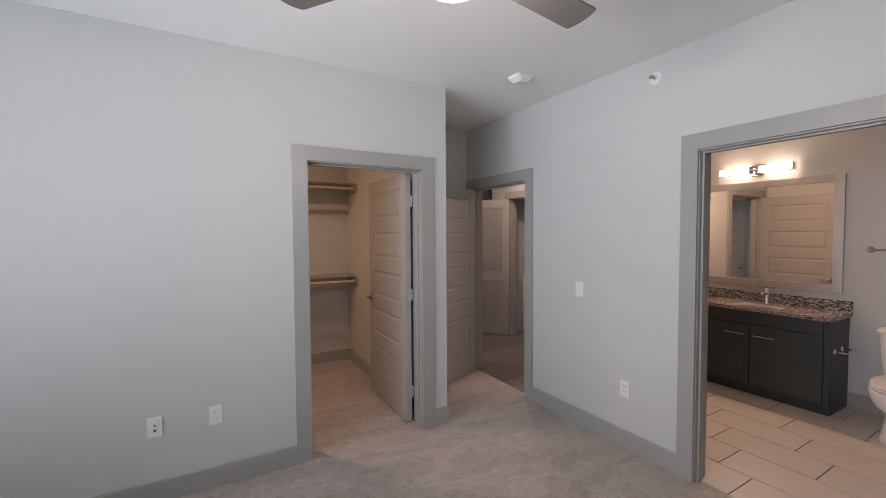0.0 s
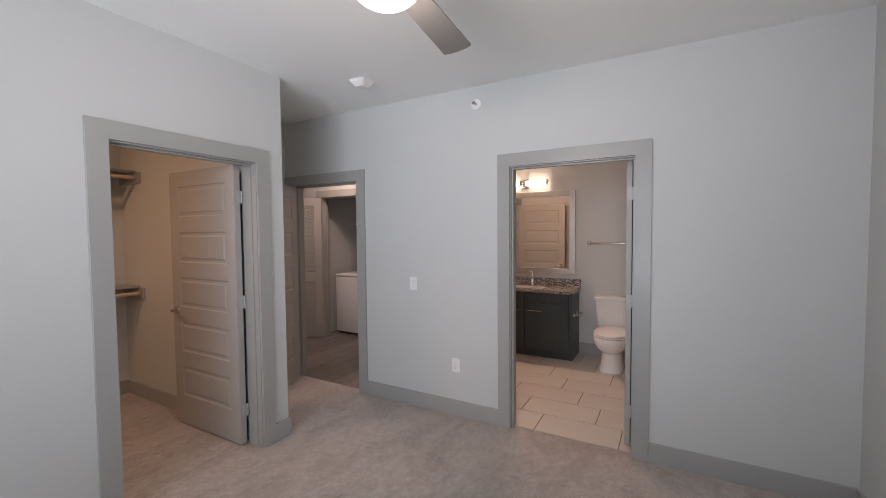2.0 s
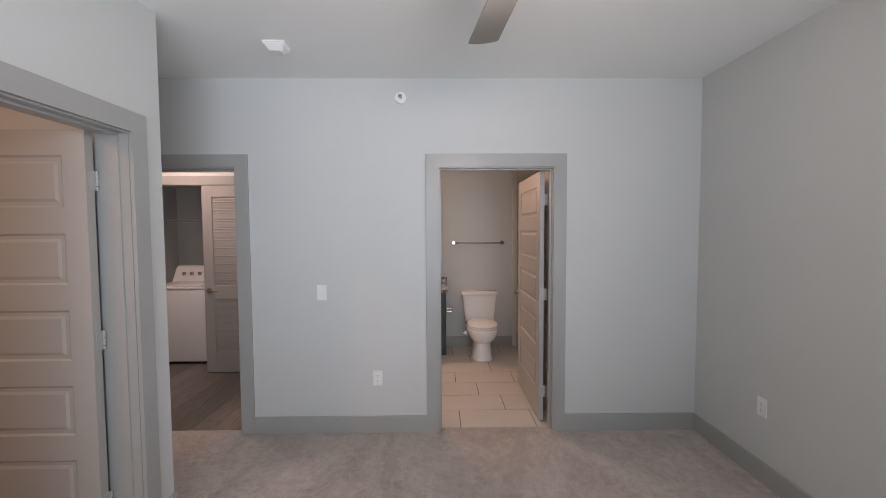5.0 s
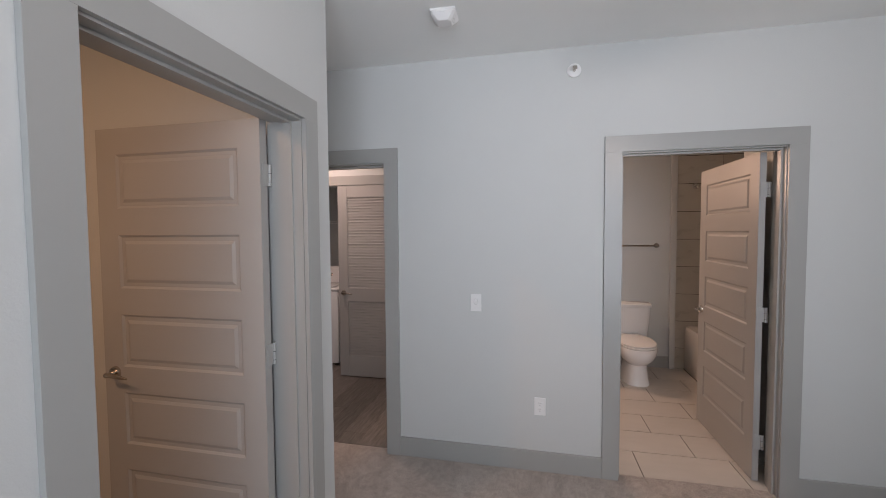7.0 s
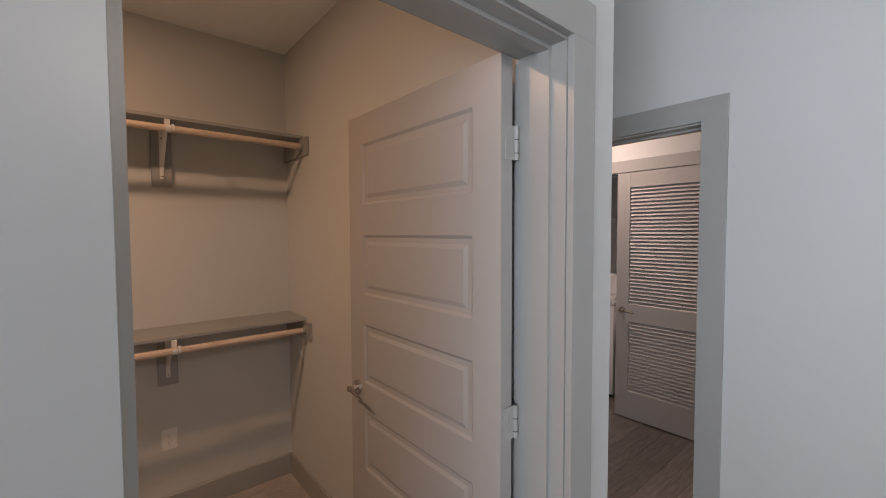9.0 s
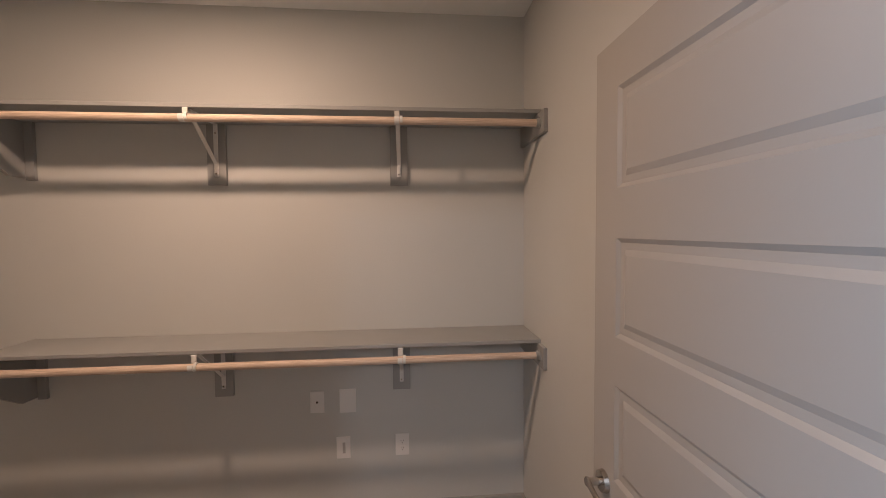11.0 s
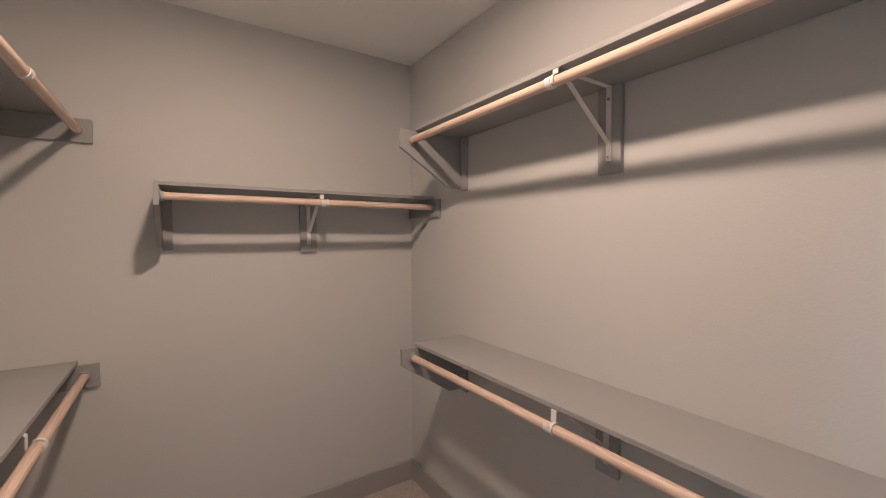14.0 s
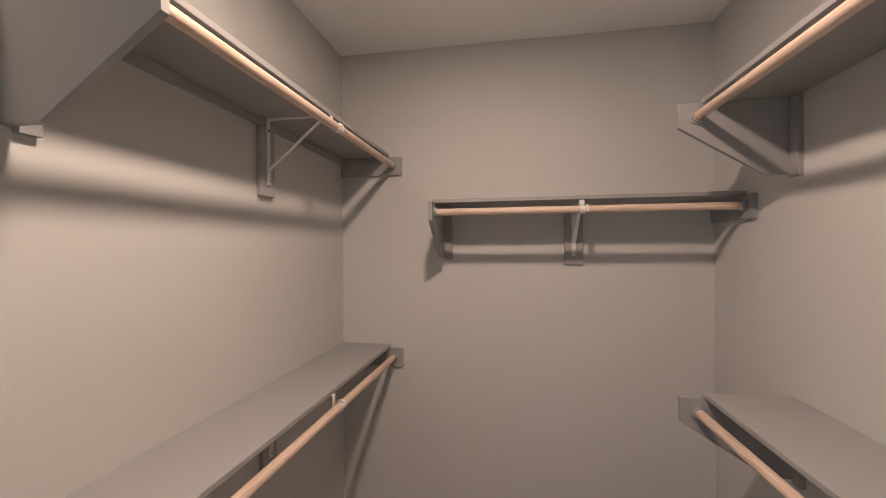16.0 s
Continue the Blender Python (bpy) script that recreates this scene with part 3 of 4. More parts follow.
# north wall, upper and lower
for top, lab in ((UP, "upper grey painted shelf on the long closet wall"), (LOW, "lower grey painted shelf on the long closet wall")):
    closet_shelf(lab, -0.833, 1.615, 4.918, -1, 0.292, 0.373, top, ("gusset", "cleat"))
    closet_rod("pale pine closet rod under the long shelf", -0.814, 1.596, 4.918 - 0.313, top - 0.068)
    for x in (0.060, 0.955):
        shelf_bracket(pose(x, 4.918, top - 0.0185, rz=180), 0.313, DROP)
# south wall beside the door, upper and lower
for top, lab in ((UP - 0.010, "upper grey painted shelf on the doorway wall"), (LOW, "lower grey painted shelf on the doorway wall")):
    closet_shelf(lab, -1.39, 0.165, 2.995, 1, 0.281, 0.354, top, ("cleat", "gusset"), 0.034)
    closet_rod("pale pine closet rod under the doorway-side shelf", -1.371, 0.146, 2.995 + 0.304, top - 0.067)
    shelf_bracket(pose(-0.655, 2.995, top - 0.0185), 0.304, DROP - 0.001, 0.034)


# west wall, one shelf between the two heights
def west_run():
    turn = pose(-1.39, 0, 0, rz=-90)
    made = [closet_shelf("grey painted middle-height shelf on the short closet wall", -4.918, -3.568, 0.0, 1, 0.282, 0.358, MID, ("cleat", "gusset")),
            closet_rod("pale pine closet rod under the short shelf", -4.899, -3.587, 0.294, MID - 0.064)]
    for ob in made:
        ob.matrix_world = turn
    shelf_bracket(pose(-1.39, 4.256, MID - 0.0185, rz=-90), 0.294, DROP - 0.002)


west_run()


# ---- plates, alarms and other small wall fittings ----
def wall_plate(kind, label, m):
    """A cover plate in its own x-z plane, coming out along -y."""
    ob = thing("wall_plate" if kind == "blank" else kind, label, kind.replace("_", " "), m)
    hw, hh = (0.043, 0.063) if kind == "blank" else (0.036, 0.058)
    bm = solid(-hw, hw, -0.006, 0.0, -hh, hh, bevel=0.0025)
    part("plate", bm, PLASTIC, ob)
    screws = [(0, 0.047), (0, -0.047)]
    if kind == "outlet":
        for z in (0.0195, -0.0195):
            face = part("socket", prism(bmesh.new(), [(0.0165 * max(-1, min(1, 1.25 * math.cos(a))), z + 0.0145 * math.sin(a)) for a in (2 * math.pi * k / 24 for k in range(24))], "y", -0.0085, -0.006), PLASTIC, ob)
            for x, h in ((-0.0065, 0.009), (0.0065, 0.007)):
                part("slot", solid(x - 0.0012, x + 0.0012, -0.0089, -0.0084, z + 0.003 - h / 2, z + 0.003 + h / 2), HOLE, face)
            part("slot", rod(bmesh.new(), (0, -0.0084, z - 0.0085), (0, -0.0089, z - 0.0085), 0.0025, 10), HOLE, face)
        screws = [(0, 0)]
    elif kind == "light_switch":
        part("bezel", solid(-0.0165, 0.0165, -0.0075, -0.006, -0.033, 0.033, bevel=0.0006), PLASTIC, ob)
        dial = [[(0.0125 * k * math.cos(a), -0.0075 - d, 0.007 + 0.0185 * k * math.sin(a)) for a in (2 * math.pi * i / 28 for i in range(28))] for d, k in ((0, 1.0), (0.005, 0.95), (0.007, 0.8))]
        part("paddle", loft(bmesh.new(), dial), PLASTIC, ob, smooth=True)
        part("gap", loft(bmesh.new(), [[(x * 1.08, y, 0.007 + (z - 0.007) * 1.06) for x, y, z in ring] for ring in ([(p[0], -0.0074, p[2]) for p in dial[0]], [(p[0], -0.0077, p[2]) for p in dial[0]])]), HINGE, ob)
        part("slider", solid(-0.0075, 0.0075, -0.0100, -0.0075, -0.0275, -0.0215, bevel=0.001), PLASTIC, ob)
    elif kind == "cable_jack":
        part("jack", rod(bmesh.new(), (0, -0.006, 0), (0, -0.011, 0), 0.006, 16), NICKEL, ob, "round metal cable jack", True)
        part("core", rod(bmesh.new(), (0, -0.011, 0), (0, -0.0114, 0), 0.0042, 12), HOLE, ob)
    elif kind == "data_jack":
        part("jack", rod(bmesh.new(), (0, -0.006, 0.012), (0, -0.012, 0.012), 0.0065, 16), NICKEL, ob, "round metal cable jack", True)
        part("bezel", solid(-0.010, 0.010, -0.0080, -0.006, -0.028, -0.008, bevel=0.001), PLASTIC, ob)
        part("port", solid(-0.0065, 0.0065, -0.0086, -0.0079, -0.024, -0.012), HOLE, ob, "dark network port")
    elif kind == "slot_plate":
        part("insert", solid(-0.0165, 0.0165, -0.0080, -0.006, -0.033, 0.033, bevel=0.001), PLASTIC, ob)
        part("slot", solid(-0.004, 0.0105, -0.0086, -0.0079, -0.029, 0.029), HINGE, ob, "grey recessed slot")
    for x, z in screws:
        part("screw", rod(bmesh.new(), (x, -0.006, z), (x, -0.0072, z), 0.0032, 10), PLASTIC, ob)
    return ob


wall_plate("data_jack", "white data jack plate on the grey wall", pose(-0.158, 2.85, 0.443))
wall_plate("outlet", "white duplex outlet on the wall beside the closet", pose(0.146, 2.85, 0.445))
wall_plate("light_switch", "white light switch with an oval paddle between the doorways", pose(2.68, 2.278, 1.090, rz=-90))
wall_plate("outlet", "white duplex outlet below the light switch", pose(2.68, 1.863, 0.425, rz=-90))
wall_plate("outlet", "white duplex outlet on the plain end wall", pose(2.030, -0.60, 0.462, rz=180))
wall_plate("cable_jack", "white cable jack plate below the closet shelf", pose(0.515, 4.918, 0.690))
wall_plate("blank", "white blank cover plate below the closet shelf", pose(0.672, 4.918, 0.690))
wall_plate("slot_plate", "white slotted cover plate low on the closet wall", pose(0.645, 4.918, 0.440))
wall_plate("light_switch", "white light switch with an oval paddle beside the vanity mirror", pose(4.36, 2.76, 1.14))
wall_plate("outlet", "white duplex outlet low on the closet wall", pose(0.953, 4.918, 0.441))

ob = thing("smoke_alarm", "white square smoke alarm on the bedroom ceiling", "smoke alarm", pose(2.135, 2.365, TOP, rz=2))
part("base", solid(-0.066, 0.066, -0.066, 0.066, -0.012, 0.0, bevel=0.004), PLASTIC, ob)
chamfered = lambda h, c, z: [(x, y, z) for x, y in ((h, -h + c), (h, h - c), (h - c, h), (-h + c, h), (-h, h - c), (-h, -h + c), (-h + c, -h), (h - c, -h))]
part("cover", loft(bmesh.new(), [chamfered(0.064, 0.010, -0.012), chamfered(0.064, 0.010, -0.020), chamfered(0.040, 0.014, -0.050), chamfered(0.036, 0.013, -0.052)]), PLASTIC, ob)
for k in range(4):
    part("vent", solid(-0.024, 0.024, -0.0445 - 0.0032 * k, -0.0435 - 0.0032 * k, -0.0450 + 0.004 * k, -0.0440 + 0.004 * k), HINGE, ob)

ob = thing("fire_sprinkler", "white sidewall sprinkler head high on the wall", "sprinkler", pose(2.68, 1.666, 2.545, rx=90, rz=-90))
part("escutcheon", lathe(bmesh.new(), ((0.042, 0.0), (0.041, 0.006), (0.030, 0.010), (0.018, 0.008)), 28), PLASTIC, ob, smooth=True)
part("nozzle", rod(bmesh.new(), (0, 0, 0.006), (0, 0, 0.035), 0.010, 14, 0.007), NICKEL, ob, smooth=True)
for s in (-1, 1):
    part("yoke", bar(bmesh.new(), (s * 0.010, 0, 0.022), (s * 0.004, 0, 0.050), 0.005, 0.003, (0, 1, 0)), NICKEL, ob)
part("deflector", solid(-0.013, 0.013, -0.011, 0.011, 0.050, 0.052, bevel=0.0008), NICKEL, ob)


# ---- ceiling fan ----
fan = thing("ceiling_fan", "grey three-bladed ceiling fan with a lit glass bowl", "ceiling fan", pose(0.789, 1.122, 0.033))
part("canopy", lathe(bmesh.new(), ((0.068, TOP - 0.033), (0.068, TOP - 0.053), (0.030, TOP - 0.088)), 32), NICKEL, fan, smooth=True)
part("downrod", rod(bmesh.new(), (0, 0, TOP - 0.08), (0, 0, 2.45), 0.013, 16), NICKEL, fan, smooth=True)
part("motor_housing", lathe(bmesh.new(), ((0.03, 2.47), (0.09, 2.455), (0.115, 2.42), (0.115, 2.375), (0.10, 2.35), (0.09, 2.345)), 40), NICKEL, fan, smooth=True)
for k in range(3):
    bm = bmesh.new()
    rows = [(0.15, 0.050), (0.24, 0.0555), (0.40, 0.060), (0.56, 0.0645), (0.634, 0.0668), (0.641, 0.0655), (0.6455, 0.060), (0.652, 0.040), (0.656, 0.015)]
    rings = []
    for r, h in rows:
        rings.append([(r, -h, 0.0095 * h / 0.067), (r, h, -0.0095 * h / 0.067), (r, h, -0.0095 * h / 0.067 + 0.006), (r, -h, 0.0095 * h / 0.067 + 0.006)])
    loft(bm, rings)
    b = part("blade", bm, BLADE, fan, "dark grey painted fan blade")
    b.matrix_basis = pose(0, 0, 2.351, 0, 0, 6.1 + 120 * k)
    arm = part("blade_arm", solid(0.09, 0.24, -0.022, 0.022, 0.004, 0.012, bevel=0.002), NICKEL, fan)
    arm.matrix_basis = pose(0, 0, 2.351, 0, 0, 6.1 + 120 * k)
part("light_ring", lathe(bmesh.new(), ((0.09, 2.346), (0.122, 2.334), (0.126, 2.314), (0.11, 2.314)), 40), NICKEL, fan, smooth=True)
bowl = part("light_bowl", lathe(bmesh.new(), [(0.120 * math.cos(radians(a)), 2.315 - 0.087 * math.sin(radians(a))) for a in range(0, 90, 9)] + [(0.004, 2.228)], 40), GLOBE, fan, "lit opal glass bowl", True)
bowl.visible_shadow = False

ob = thing("closet_light", "round white flush ceiling light, lit", "ceiling light", pose(0.085, 3.865, TOP))
part("housing", lathe(bmesh.new(), ((0.098, 0.0), (0.096, -0.010), (0.088, -0.013), (0.080, -0.008)), 36), PLASTIC, ob, smooth=True)
part("lens", lathe(bmesh.new(), ((0.079, -0.004), (0.079, -0.007), (0.002, -0.009)), 36), GLOBE, ob, "lit flat diffuser", True)
ob = thing("hall_light", "round lit flush ceiling light in the hall", "ceiling light", pose(3.44, 4.10, TOP))
part("pan", lathe(bmesh.new(), ((0.16, 0.0), (0.16, -0.025), (0.14, -0.03)), 32), NICKEL, ob, smooth=True)
bowl = part("shade", lathe(bmesh.new(), [(0.15 * math.cos(radians(a)), -0.03 - 0.07 * math.sin(radians(a))) for a in range(0, 90, 10)], 32), GLOBE, ob, smooth=True)
bowl.visible_shadow = False


# ---- bathroom ----
Y0, Y1, FX = 1.297, 2.754, 4.515
van = thing("vanity_cabinet", "dark espresso bathroom vanity cabinet", "vanity", pose(0, 0, 0))
part("body", solid(FX + 0.02, 4.975, Y0, Y1, 0.095, 0.80, bevel=0.0015), ESPRESSO, van)
part("toe_kick", solid(FX + 0.055, 4.975, Y0, Y1, 0.0, 0.0945), ESPRESSO, van)
for a, b in ((1.337, 1.858), (1.864, 2.385), (2.391, 2.748)):
    part("drawer_front", solid(FX, FX + 0.019, a, b, 0.678, 0.794, bevel=0.002), ESPRESSO, van)
    d = part("cabinet_door", solid(FX, FX + 0.019, a, b, 0.10, 0.672, bevel=0.002), ESPRESSO, van)
    h0 = b - 0.205 if a < 1.5 else a + 0.03
    h1 = h0 + 0.170
    bm = bmesh.new()
    rod(bm, (FX - 0.030, h0, 0.575), (FX - 0.030, h1, 0.575), 0.005, 12)
    for yy in (h0 + 0.03, h1 - 0.03):
        rod(bm, (FX - 0.030, yy, 0.575), (FX, yy, 0.575), 0.004, 10)
    part("handle", bm, NICKEL, d, "brushed nickel bar pull", True)

top = thing("countertop", "speckled brown and black granite vanity top with sink", "countertop")
bm = bmesh.new()
sx0, sx1, sy0, sy1 = 4.575, 4.83, 1.672, 2.072
for x0, x1, y0, y1 in ((FX - 0.03, sx0, Y0 - 0.02, Y1), (sx1, 4.976, Y0 - 0.02, Y1), (sx0, sx1, Y0 - 0.02, sy0), (sx0, sx1, sy1, Y1)):
    box(bm, x0, x1, y0, y1, 0.801, 0.832)
part("slab", bm, GRANITE, top)
part("backsplash", solid(4.955, 4.9775, Y0 - 0.02, Y1, 0.8325, 0.930, bevel=0.0015), MOSAIC, top, "grey and black strip-patterned backsplash")
bm = bmesh.new()
cx, cy = (sx0 + sx1) / 2, (sy0 + sy1) / 2
rim = [oval(cx, cy, z, (sx1 - sx0) / 2 * k, (sy1 - sy0) / 2 * k, 40, pw) for z, k, pw in ((0.829, 1.0, 8), (0.80, 0.98, 7), (0.74, 0.92, 5), (0.70, 0.75, 4), (0.69, 0.2, 2))]
loft(bm, rim, caps=False)
part("sink_bowl", bm, CERAMIC, top, "white undermount sink bowl", True)

fau = thing("faucet", "chrome single-lever faucet behind the sink", "faucet", pose(4.885, 1.872, 0.8325))
part("base", lathe(bmesh.new(), ((0.026, 0.0), (0.026, 0.006), (0.019, 0.010), (0.019, 0.150), (0.016, 0.156)), 24), CHROME, fau, smooth=True)
bm = bmesh.new()
path = [(0, 0, 0.09), (-0.05, 0, 0.115), (-0.10, 0, 0.112), (-0.118, 0, 0.095)]
for p, q in zip(path, path[1:]):
    rod(bm, p, q, 0.0115, 16)
part("spout", bm, CHROME, fau, smooth=True)
part("lever", bar(bmesh.new(), (0.012, 0, 0.155), (-0.055, 0, 0.186), 0.018, 0.008, (0, 1, 0)), CHROME, fau)

mir = thing("framed_mirror", "large mirror in a flat brushed silver frame", "mirror")
MY0, MY1, MZ0, MZ1, B = 1.348, 2.652, 0.985, 2.055, 0.072
for y0, y1, z0, z1 in ((MY0, MY0 + B, MZ0, MZ1), (MY1 - B, MY1, MZ0, MZ1), (MY0 + B, MY1 - B, MZ0, MZ0 + B), (MY0 + B, MY1 - B, MZ1 - B, MZ1)):
    part("mirror_frame", solid(4.955, 4.979, y0, y1, z0, z1, bevel=0.003), PEWTER, mir)
part("mirror_pane", solid(4.966, 4.972, MY0 + B, MY1 - B, MZ0 + B, MZ1 - B), MIRROR, mir, "clear mirror glass")

vl = thing("vanity_light", "chrome vanity light with two lit glass tubes", "wall light", pose(4.98, 2.002, 2.163))
part("back_plate", solid(-0.022, 0.0, -0.06, 0.06, -0.055, 0.055, bevel=0.004), CHROME, vl)
part("crossbar", rod(bmesh.new(), (-0.075, -0.05, 0), (-0.075, 0.05, 0), 0.012, 16), CHROME, vl, smooth=True)
part("stem", rod(bmesh.new(), (-0.022, 0, 0), (-0.075, 0, 0), 0.012, 16), CHROME, vl, smooth=True)
for a, b in ((-0.32, -0.03), (0.03, 0.32)):
    g = part("glass_shade", solid(-0.115, -0.045, a + 0.012, b - 0.012, -0.032, 0.032, bevel=0.012, segments=3), TUBE, vl, "lit frosted glass tube")
    g.visible_shadow = False
    for y0, y1 in ((a, a + 0.012), (b - 0.012, b)):
        part("end_cap", solid(-0.119, -0.041, y0, y1, -0.036, 0.036, bevel=0.003), CHROME, vl)
    part("lower_rail", solid(-0.112, -0.104, a, b, -0.0405, -0.0335), CHROME, vl)


def towel_bar(m, length):
    ob = thing("towel_bar", "chrome towel bar above the toilet", "towel bar", m)
    part("bar", rod(bmesh.new(), (-0.062, -length / 2, 0), (-0.062, length / 2, 0), 0.0095, 16), STEEL, ob, smooth=True)
    for s in (-1, 1):
        post = part("post", rod(bmesh.new(), (-0.010, s * length / 2, 0), (-0.075, s * length / 2, 0), 0.011, 16), STEEL, ob, smooth=True)
        part("rosette", rod(bmesh.new(), (0, s * length / 2, 0), (-0.012, s * length / 2, 0), 0.028, 24, 0.023), STEEL, post, smooth=True)
    return ob


towel_bar(pose(4.98, 0.864, 1.385), 0.64)

ob = thing("paper_holder", "empty two-post chrome toilet paper holder on the vanity side", "paper holder", pose(4.72, Y0, 0.535))
for x in (-0.085, 0.085):
    post = part("post", rod(bmesh.new(), (x, -0.008, 0), (x, -0.085, 0), 0.0085, 14), CHROME, ob, smooth=True)
    part("rosette", rod(bmesh.new(), (x, 0, 0), (x, -0.010, 0), 0.023, 22, 0.019), CHROME, post, smooth=True)
part("bar", rod(bmesh.new(), (-0.096, -0.078, 0), (0.096, -0.078, 0), 0.0075, 14), CHROME, ob, smooth=True)

# toilet: faces the doorway, tank against the wall
wc = thing("toilet", "white two-piece toilet with the lid down", "toilet", pose(4.975, 0.860, 0, rz=180))
bm = bmesh.new()
loft(bm, [oval(0.42, 0, 0.0, 0.235, 0.130, 40, 2.8), oval(0.42, 0, 0.025, 0.230, 0.127, 40, 2.7), oval(0.425, 0, 0.06, 0.216, 0.119, 40, 2.6), oval(0.43, 0, 0.17, 0.208, 0.106, 40, 2.5),
          oval(0.437, 0, 0.205, 0.210, 0.107, 40, 2.4), oval(0.458, 0, 0.235, 0.234, 0.138, 40, 2.3), oval(0.474, 0, 0.270, 0.256, 0.164, 40, 2.3), oval(0.485, 0, 0.32, 0.272, 0.183, 40, 2.2), oval(0.488, 0, 0.365, 0.278, 0.190, 40, 2.2), oval(0.488, 0, 0.388, 0.272, 0.184, 40, 2.2)])
part("bowl", bm, CERAMIC, wc, smooth=True)
bm = bmesh.new()
loft(bm, [oval(0.486, 0, 0.390, 0.268, 0.178, 40, 2.2), oval(0.486, 0, 0.396, 0.276, 0.184, 40, 2.2), oval(0.486, 0, 0.406, 0.276, 0.184, 40, 2.2), oval(0.486, 0, 0.409, 0.270, 0.178, 40, 2.2)])
part("seat", bm, CERAMIC, wc, smooth=True)
bm = bmesh.new()
loft(bm, [oval(0.484, 0, 0.4125, 0.264, 0.176, 40, 2.2), oval(0.484, 0, 0.417, 0.272, 0.182, 40, 2.2), oval(0.484, 0, 0.424, 0.270, 0.180, 40, 2.2), oval(0.484, 0, 0.431, 0.23, 0.15, 40, 2.2)])
part("lid", bm, CERAMIC, wc, smooth=True)
bm = bmesh.new()
loft(bm, [oval(0.115, 0, 0.375, 0.080, 0.185, 44, 7), oval(0.115, 0, 0.40, 0.086, 0.192, 44, 7), oval(0.112, 0, 0.55, 0.092, 0.208, 44, 7), oval(0.110, 0, 0.712, 0.098, 0.222, 44, 7)])
part("tank", bm, CERAMIC, wc, smooth=True)
bm = bmesh.new()
loft(bm, [oval(0.112, 0, 0.713, 0.104, 0.230, 44, 7), oval(0.112, 0, 0.717, 0.108, 0.236, 44, 7), oval(0.112, 0, 0.742, 0.108, 0.236, 44, 7), oval(0.112, 0, 0.752, 0.100, 0.228, 44, 6)])
part("tank_lid", bm, CERAMIC, wc, smooth=True)
part("neck", solid(0.10, 0.30, -0.10, 0.10, 0.20, 0.376, bevel=0.03, segments=3), CERAMIC, wc, smooth=True)
part("flush_lever", bar(bmesh.new(), (0.216, -0.180, 0.660), (0.224, -0.110, 0.652), 0.020, 0.009, (0, 0, 1)), CERAMIC, wc, "white flush lever")
for s in (-1, 1):
    part("seat_hinge", solid(0.205, 0.235, s * 0.075 - 0.018, s * 0.075 + 0.018, 0.392, 0.430, bevel=0.006), CERAMIC, wc, smooth=True)
    part("bolt_cap", lathe(bmesh.new(), ((0.014, 0.0), (0.013, 0.012), (0.006, 0.018)), 16, (0.36, s * 0.112, 0.03)), CERAMIC, wc, smooth=True)

valve = thing("water_stop_valve", "chrome stop valve with a hose beside the toilet", "stop valve", pose(4.98, 1.035, 0.185))
part("escutcheon", rod(bmesh.new(), (0, 0, 0), (-0.006, 0, 0), 0.028, 24, 0.022), CHROME, valve, smooth=True)
bm = bmesh.new()
rod(bm, (-0.006, 0, 0), (-0.070, 0, 0), 0.009, 14)
rod(bm, (-0.055, 0, -0.008), (-0.055, 0, 0.030), 0.010, 14)
part("valve_body", bm, CHROME, valve, smooth=True)
part("valve_handle", loft(bmesh.new(), [[(-0.070 - d, 0.021 * math.cos(a) * k, 0.013 * math.sin(a) * k) for a in (2 * math.pi * i / 20 for i in range(20))] for d, k in ((0, 0.8), (0.004, 1.0), (0.012, 1.0), (0.016, 0.8))]), CHROME, valve, "oval chrome handle", True)
bm = bmesh.new()
hose = [Vector((-0.055 - 0.055 * math.sin(k * math.pi / 16), -0.02 * (k / 8) ** 2, 0.030 + 0.160 * k / 8)) for k in range(9)]
for p, q in zip(hose, hose[1:]):
    rod(bm, p, q, 0.006, 10)
part("hose", bm, STEEL, valve, "braided steel supply hose", True)

tub = thing("bathtub", "white alcove bathtub with a straight apron", "bathtub", pose(3.424, -0.615, 0))
L, D, H = 1.540, 0.862, 0.49
part("apron", solid(0.0, L, D - 0.05, D, 0.0, H - 0.03, bevel=0.008), TUB, tub, smooth=True)
bm = bmesh.new()
sq = lambda z, k, pw: oval(L / 2, D / 2, z, L / 2 * k, D / 2 * k, 48, pw)
loft(bm, [sq(H - 0.035, 1.0, 40), sq(H, 0.998, 40), sq(H, 0.88, 6), sq(H - 0.05, 0.84, 5), sq(0.14, 0.74, 4), sq(0.11, 0.5, 3)], caps=False)
part("basin", bm, TUB, tub, smooth=True)
part("trim_strip", solid(4.935, 4.9797, 0.350, 0.409, 0.0, 2.45, bevel=0.003), WALL, tagged(thing("tile_edge", "painted wall strip beside the tub tiles", "tile edge"), kind="structure"))
ob = thing("shower_rod", "chrome shower curtain rod over the tub", "shower rod")
part("pole", rod(bmesh.new(), (3.424, 0.165, 2.035), (4.966, 0.165, 2.035), 0.0125, 16), CHROME, ob, smooth=True)
part("flange", rod(bmesh.new(), (4.945, 0.165, 2.035), (4.966, 0.165, 2.035), 0.022, 20, 0.034), CHROME, ob, smooth=True)
part("flange", rod(bmesh.new(), (3.424, 0.165, 2.035), (3.445, 0.165, 2.035), 0.034, 20, 0.022), CHROME, ob, smooth=True)


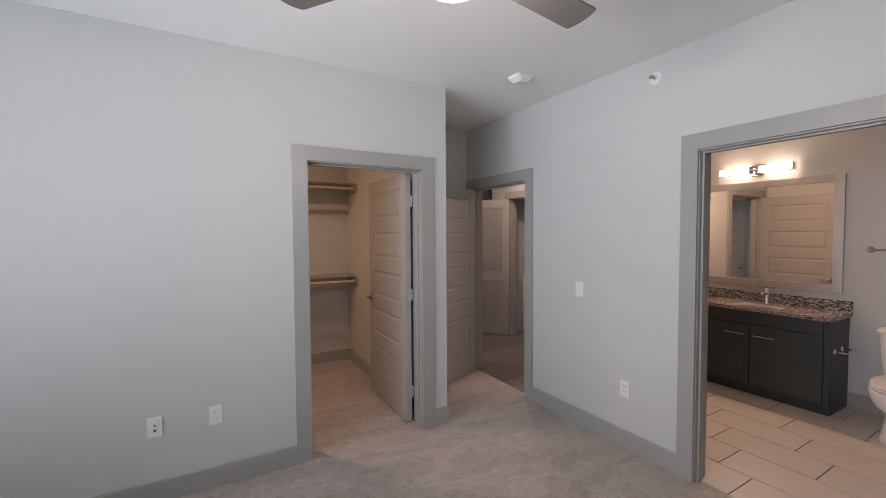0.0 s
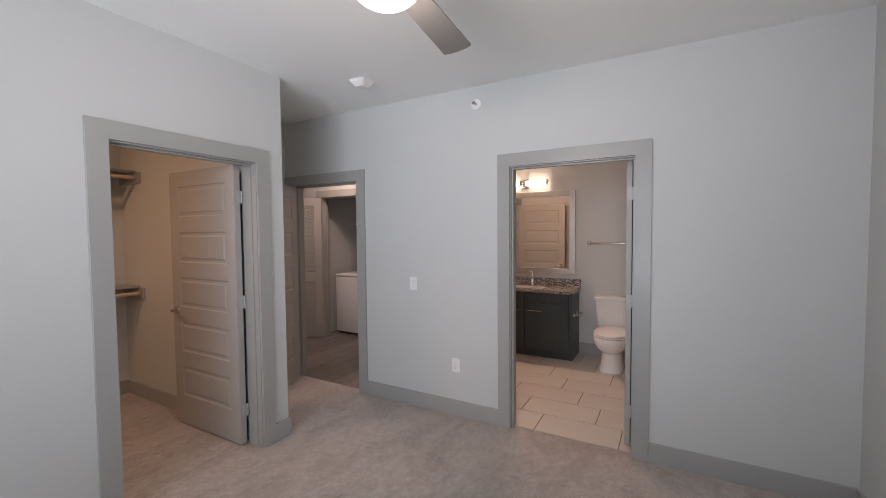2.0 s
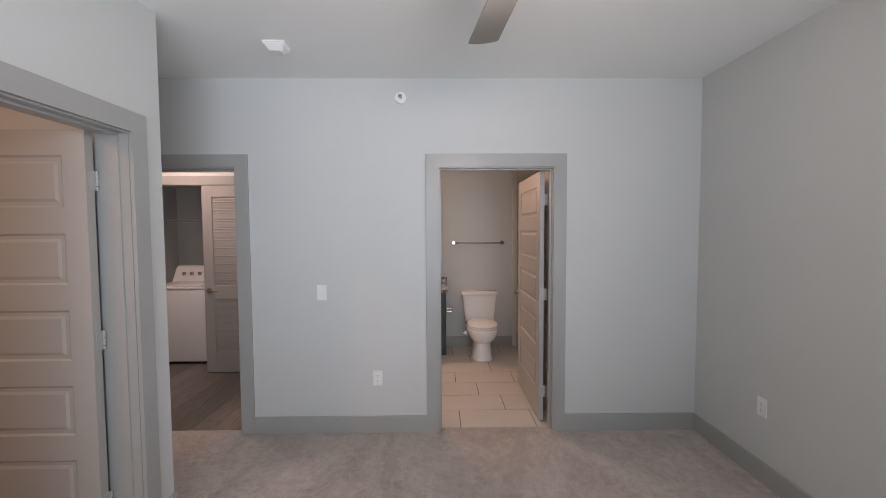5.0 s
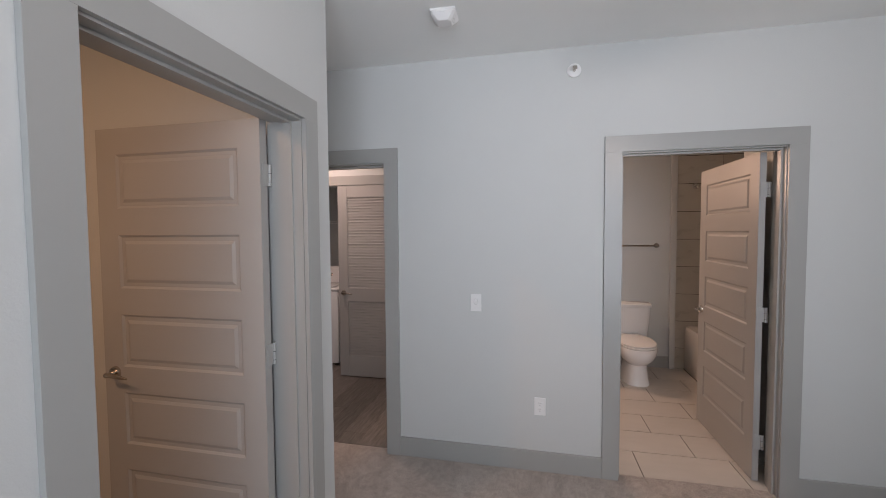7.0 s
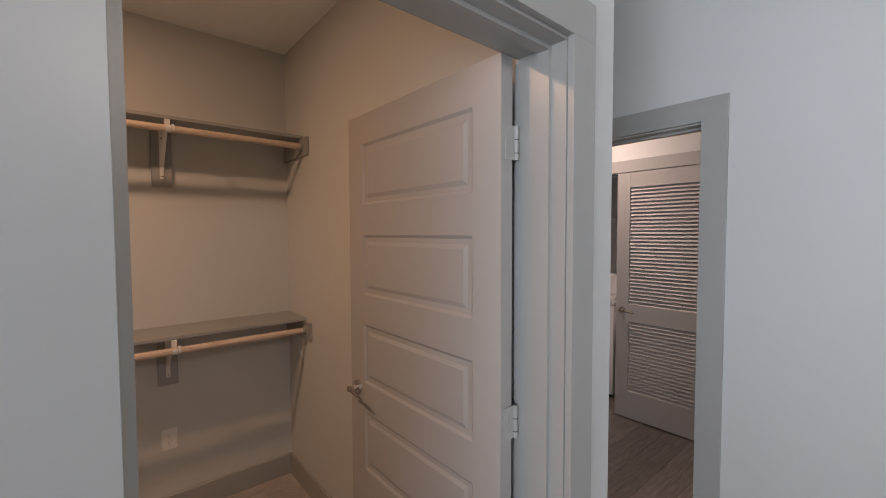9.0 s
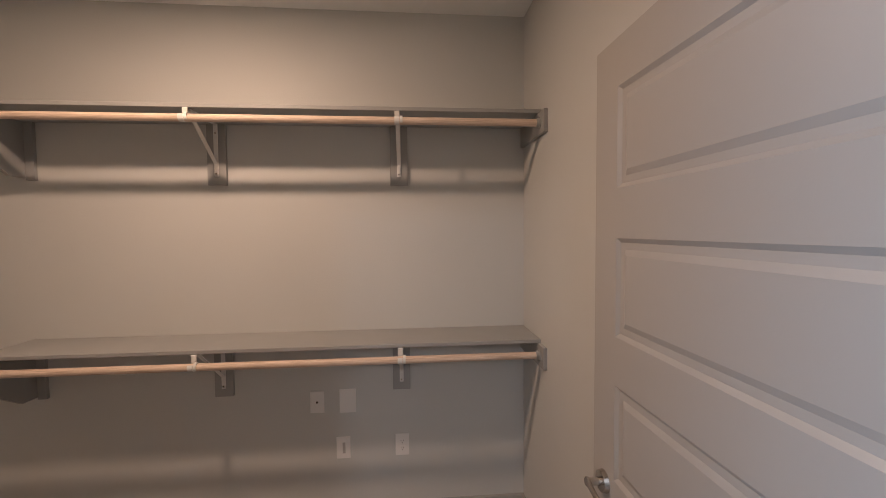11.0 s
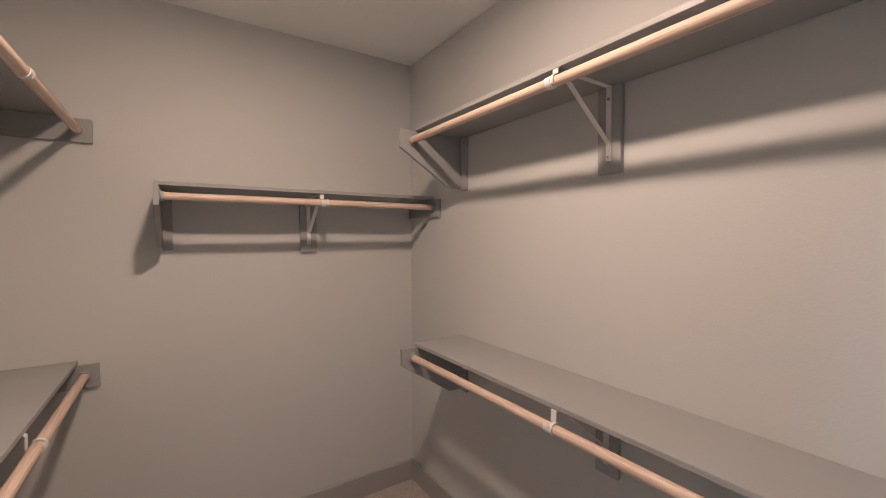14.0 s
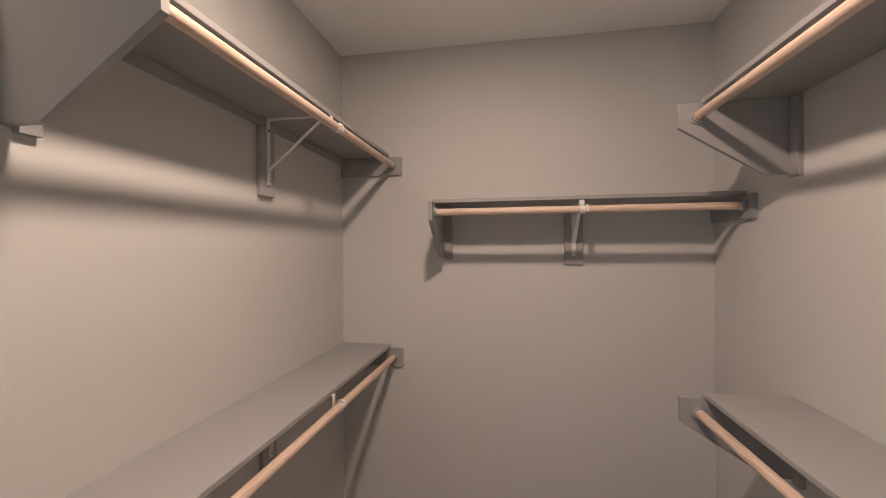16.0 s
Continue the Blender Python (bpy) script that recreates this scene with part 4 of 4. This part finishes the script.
# ---- laundry closet ----
def washer(name, label, m):
    """A top-loading machine 0.69 wide that faces -x; its origin is the middle of the front foot line."""
    ob = thing(name, label, name.replace("_", " "), m, "laundry machines")
    w = 0.343
    part("cabinet", solid(0.0, 0.66, -w, w, 0.03, 0.875, bevel=0.012, segments=3), ENAMEL, ob, smooth=True)
    part("top_deck", solid(-0.006, 0.66, -w - 0.002, w + 0.002, 0.878, 0.912, bevel=0.012, segments=3), ENAMEL, ob, smooth=True)
    part("lid", solid(0.03, 0.44, -0.27, 0.27, 0.9125, 0.924, bevel=0.005), ENAMEL, ob, smooth=True)
    con = part("console", prism(bmesh.new(), [(0.46, 0.9125), (0.655, 0.9125), (0.655, 1.105), (0.60, 1.115), (0.56, 1.095)], "y", -w + 0.012, w - 0.012), ENAMEL, ob)
    for y in (0.21, 0.11, 0.01, -0.19):
        k = part("knob", lathe(bmesh.new(), ((0.026, 0.0), (0.026, 0.008), (0.020, 0.010), (0.018, 0.026), (0.014, 0.028)), 20), NICKEL, con, "grey control knob", True)
        k.matrix_basis = pose(0.516, y, 1.010, 0, -61, 0)
    for x, y in ((0.05, -0.29), (0.05, 0.29), (0.60, -0.29), (0.60, 0.29)):
        part("foot", rod(bmesh.new(), (x, y, 0.0), (x, y, 0.031), 0.02, 12), HOLE, ob)
    return ob


washer("washing_machine", "white top-loading washing machine with round knobs", pose(4.31, 4.448, 0))
washer("clothes_dryer", "white dryer beside the washing machine", pose(4.31, 3.735, 0))
ob = thing("laundry_shelf", "white wire shelf above the laundry machines", "shelf")
bm = bmesh.new()
for x in (4.80, 4.90, 5.00, 5.085):
    rod(bm, (x, 2.96, 1.70), (x, 4.89, 1.70), 0.004, 8)
rod(bm, (4.80, 2.96, 1.672), (4.80, 4.89, 1.672), 0.004, 8)
part("wires", bm, BRACKET, ob)
bm = bmesh.new()
for i in range(76):
    y = 2.97 + i * 0.0253
    box(bm, 4.80, 5.09, y, y + 0.003, 1.7035, 1.7065)
tagged(part("cross_wires", bm, BRACKET, ob), kind="stuff")


# ---- floor and wall pieces ----
def pieces(name, kind_mat, parent, cells, thick):
    """Each cell (x0, x1, y0, y1) becomes one piece; alike sizes share a mesh."""
    shared = {}
    for x0, x1, y0, y1 in cells:
        key = (round(x1 - x0, 4), round(y1 - y0, 4))
        if key not in shared:
            w, h = key
            shared[key] = finish(box(bmesh.new(), -w / 2, w / 2, -h / 2, h / 2, 0.0, thick, bevel=0.0012, segments=1))
        one = part(name, shared[key], kind_mat, parent)
        one.location = ((x0 + x1) / 2, (y0 + y1) / 2, -thick + 0.0)


def clipped(rows, lo, hi, gap, length, offsets, x0, pitch, along):
    cells = []
    for r in range(rows):
        a = lo - length + ((offsets[r % len(offsets)] - lo) % length)
        while a < hi:
            u0, u1 = max(a + gap / 2, lo), min(a + length - gap / 2, hi)
            if u1 - u0 > 0.03:
                c0, c1 = x0 + r * pitch + gap / 2, x0 + (r + 1) * pitch - gap / 2
                cells.append((c0, c1, u0, u1) if along == "y" else (u0, u1, c0, c1))
            a += length
    return cells


pieces("tile", FLOOR_TILE, bpy.data.objects["floor_bathroom"], clipped(8, 0.25, 2.76, 0.006, 0.606, (0.613, 0.813, 1.013), 2.735, 0.309, "y"), 0.008)
hall_cells = clipped(19, 2.74, 4.99, 0.0012, 1.22, (3.1, 3.55, 2.9, 3.85, 3.3), 2.816, 0.178, "x")
pieces("plank", PLANK, bpy.data.objects["floor_hall"], hall_cells, 0.009)

bed = structure("tub_tile_wall", solid(4.972, 4.9795, -0.62, 0.345, 0.0, 2.45), GROUT, "grey tiled tub surround", "tile wall")
tile_mesh = {}
zs = [0.0] + [0.236 + 0.305 * k for k in range(8)] + [2.45]
for r, (z0, z1) in enumerate(zip(zs, zs[1:])):
    cut = 0.095 - 0.2 * (r % 3)
    for y0, y1 in ((-0.61, cut), (cut, 0.345)):
        key = (round(z1 - z0, 3), round(y1 - y0, 3))
        if key not in tile_mesh:
            h, w = key
            tile_mesh[key] = finish(box(bmesh.new(), -0.008, 0.0, -w / 2 + 0.003, w / 2 - 0.003, -h / 2 + 0.003, h / 2 - 0.003, bevel=0.001, segments=1))
        one = part("tile", tile_mesh[key], WALL_TILE, bed)
        one.location = (4.9715, (y0 + y1) / 2, (z0 + z1) / 2)
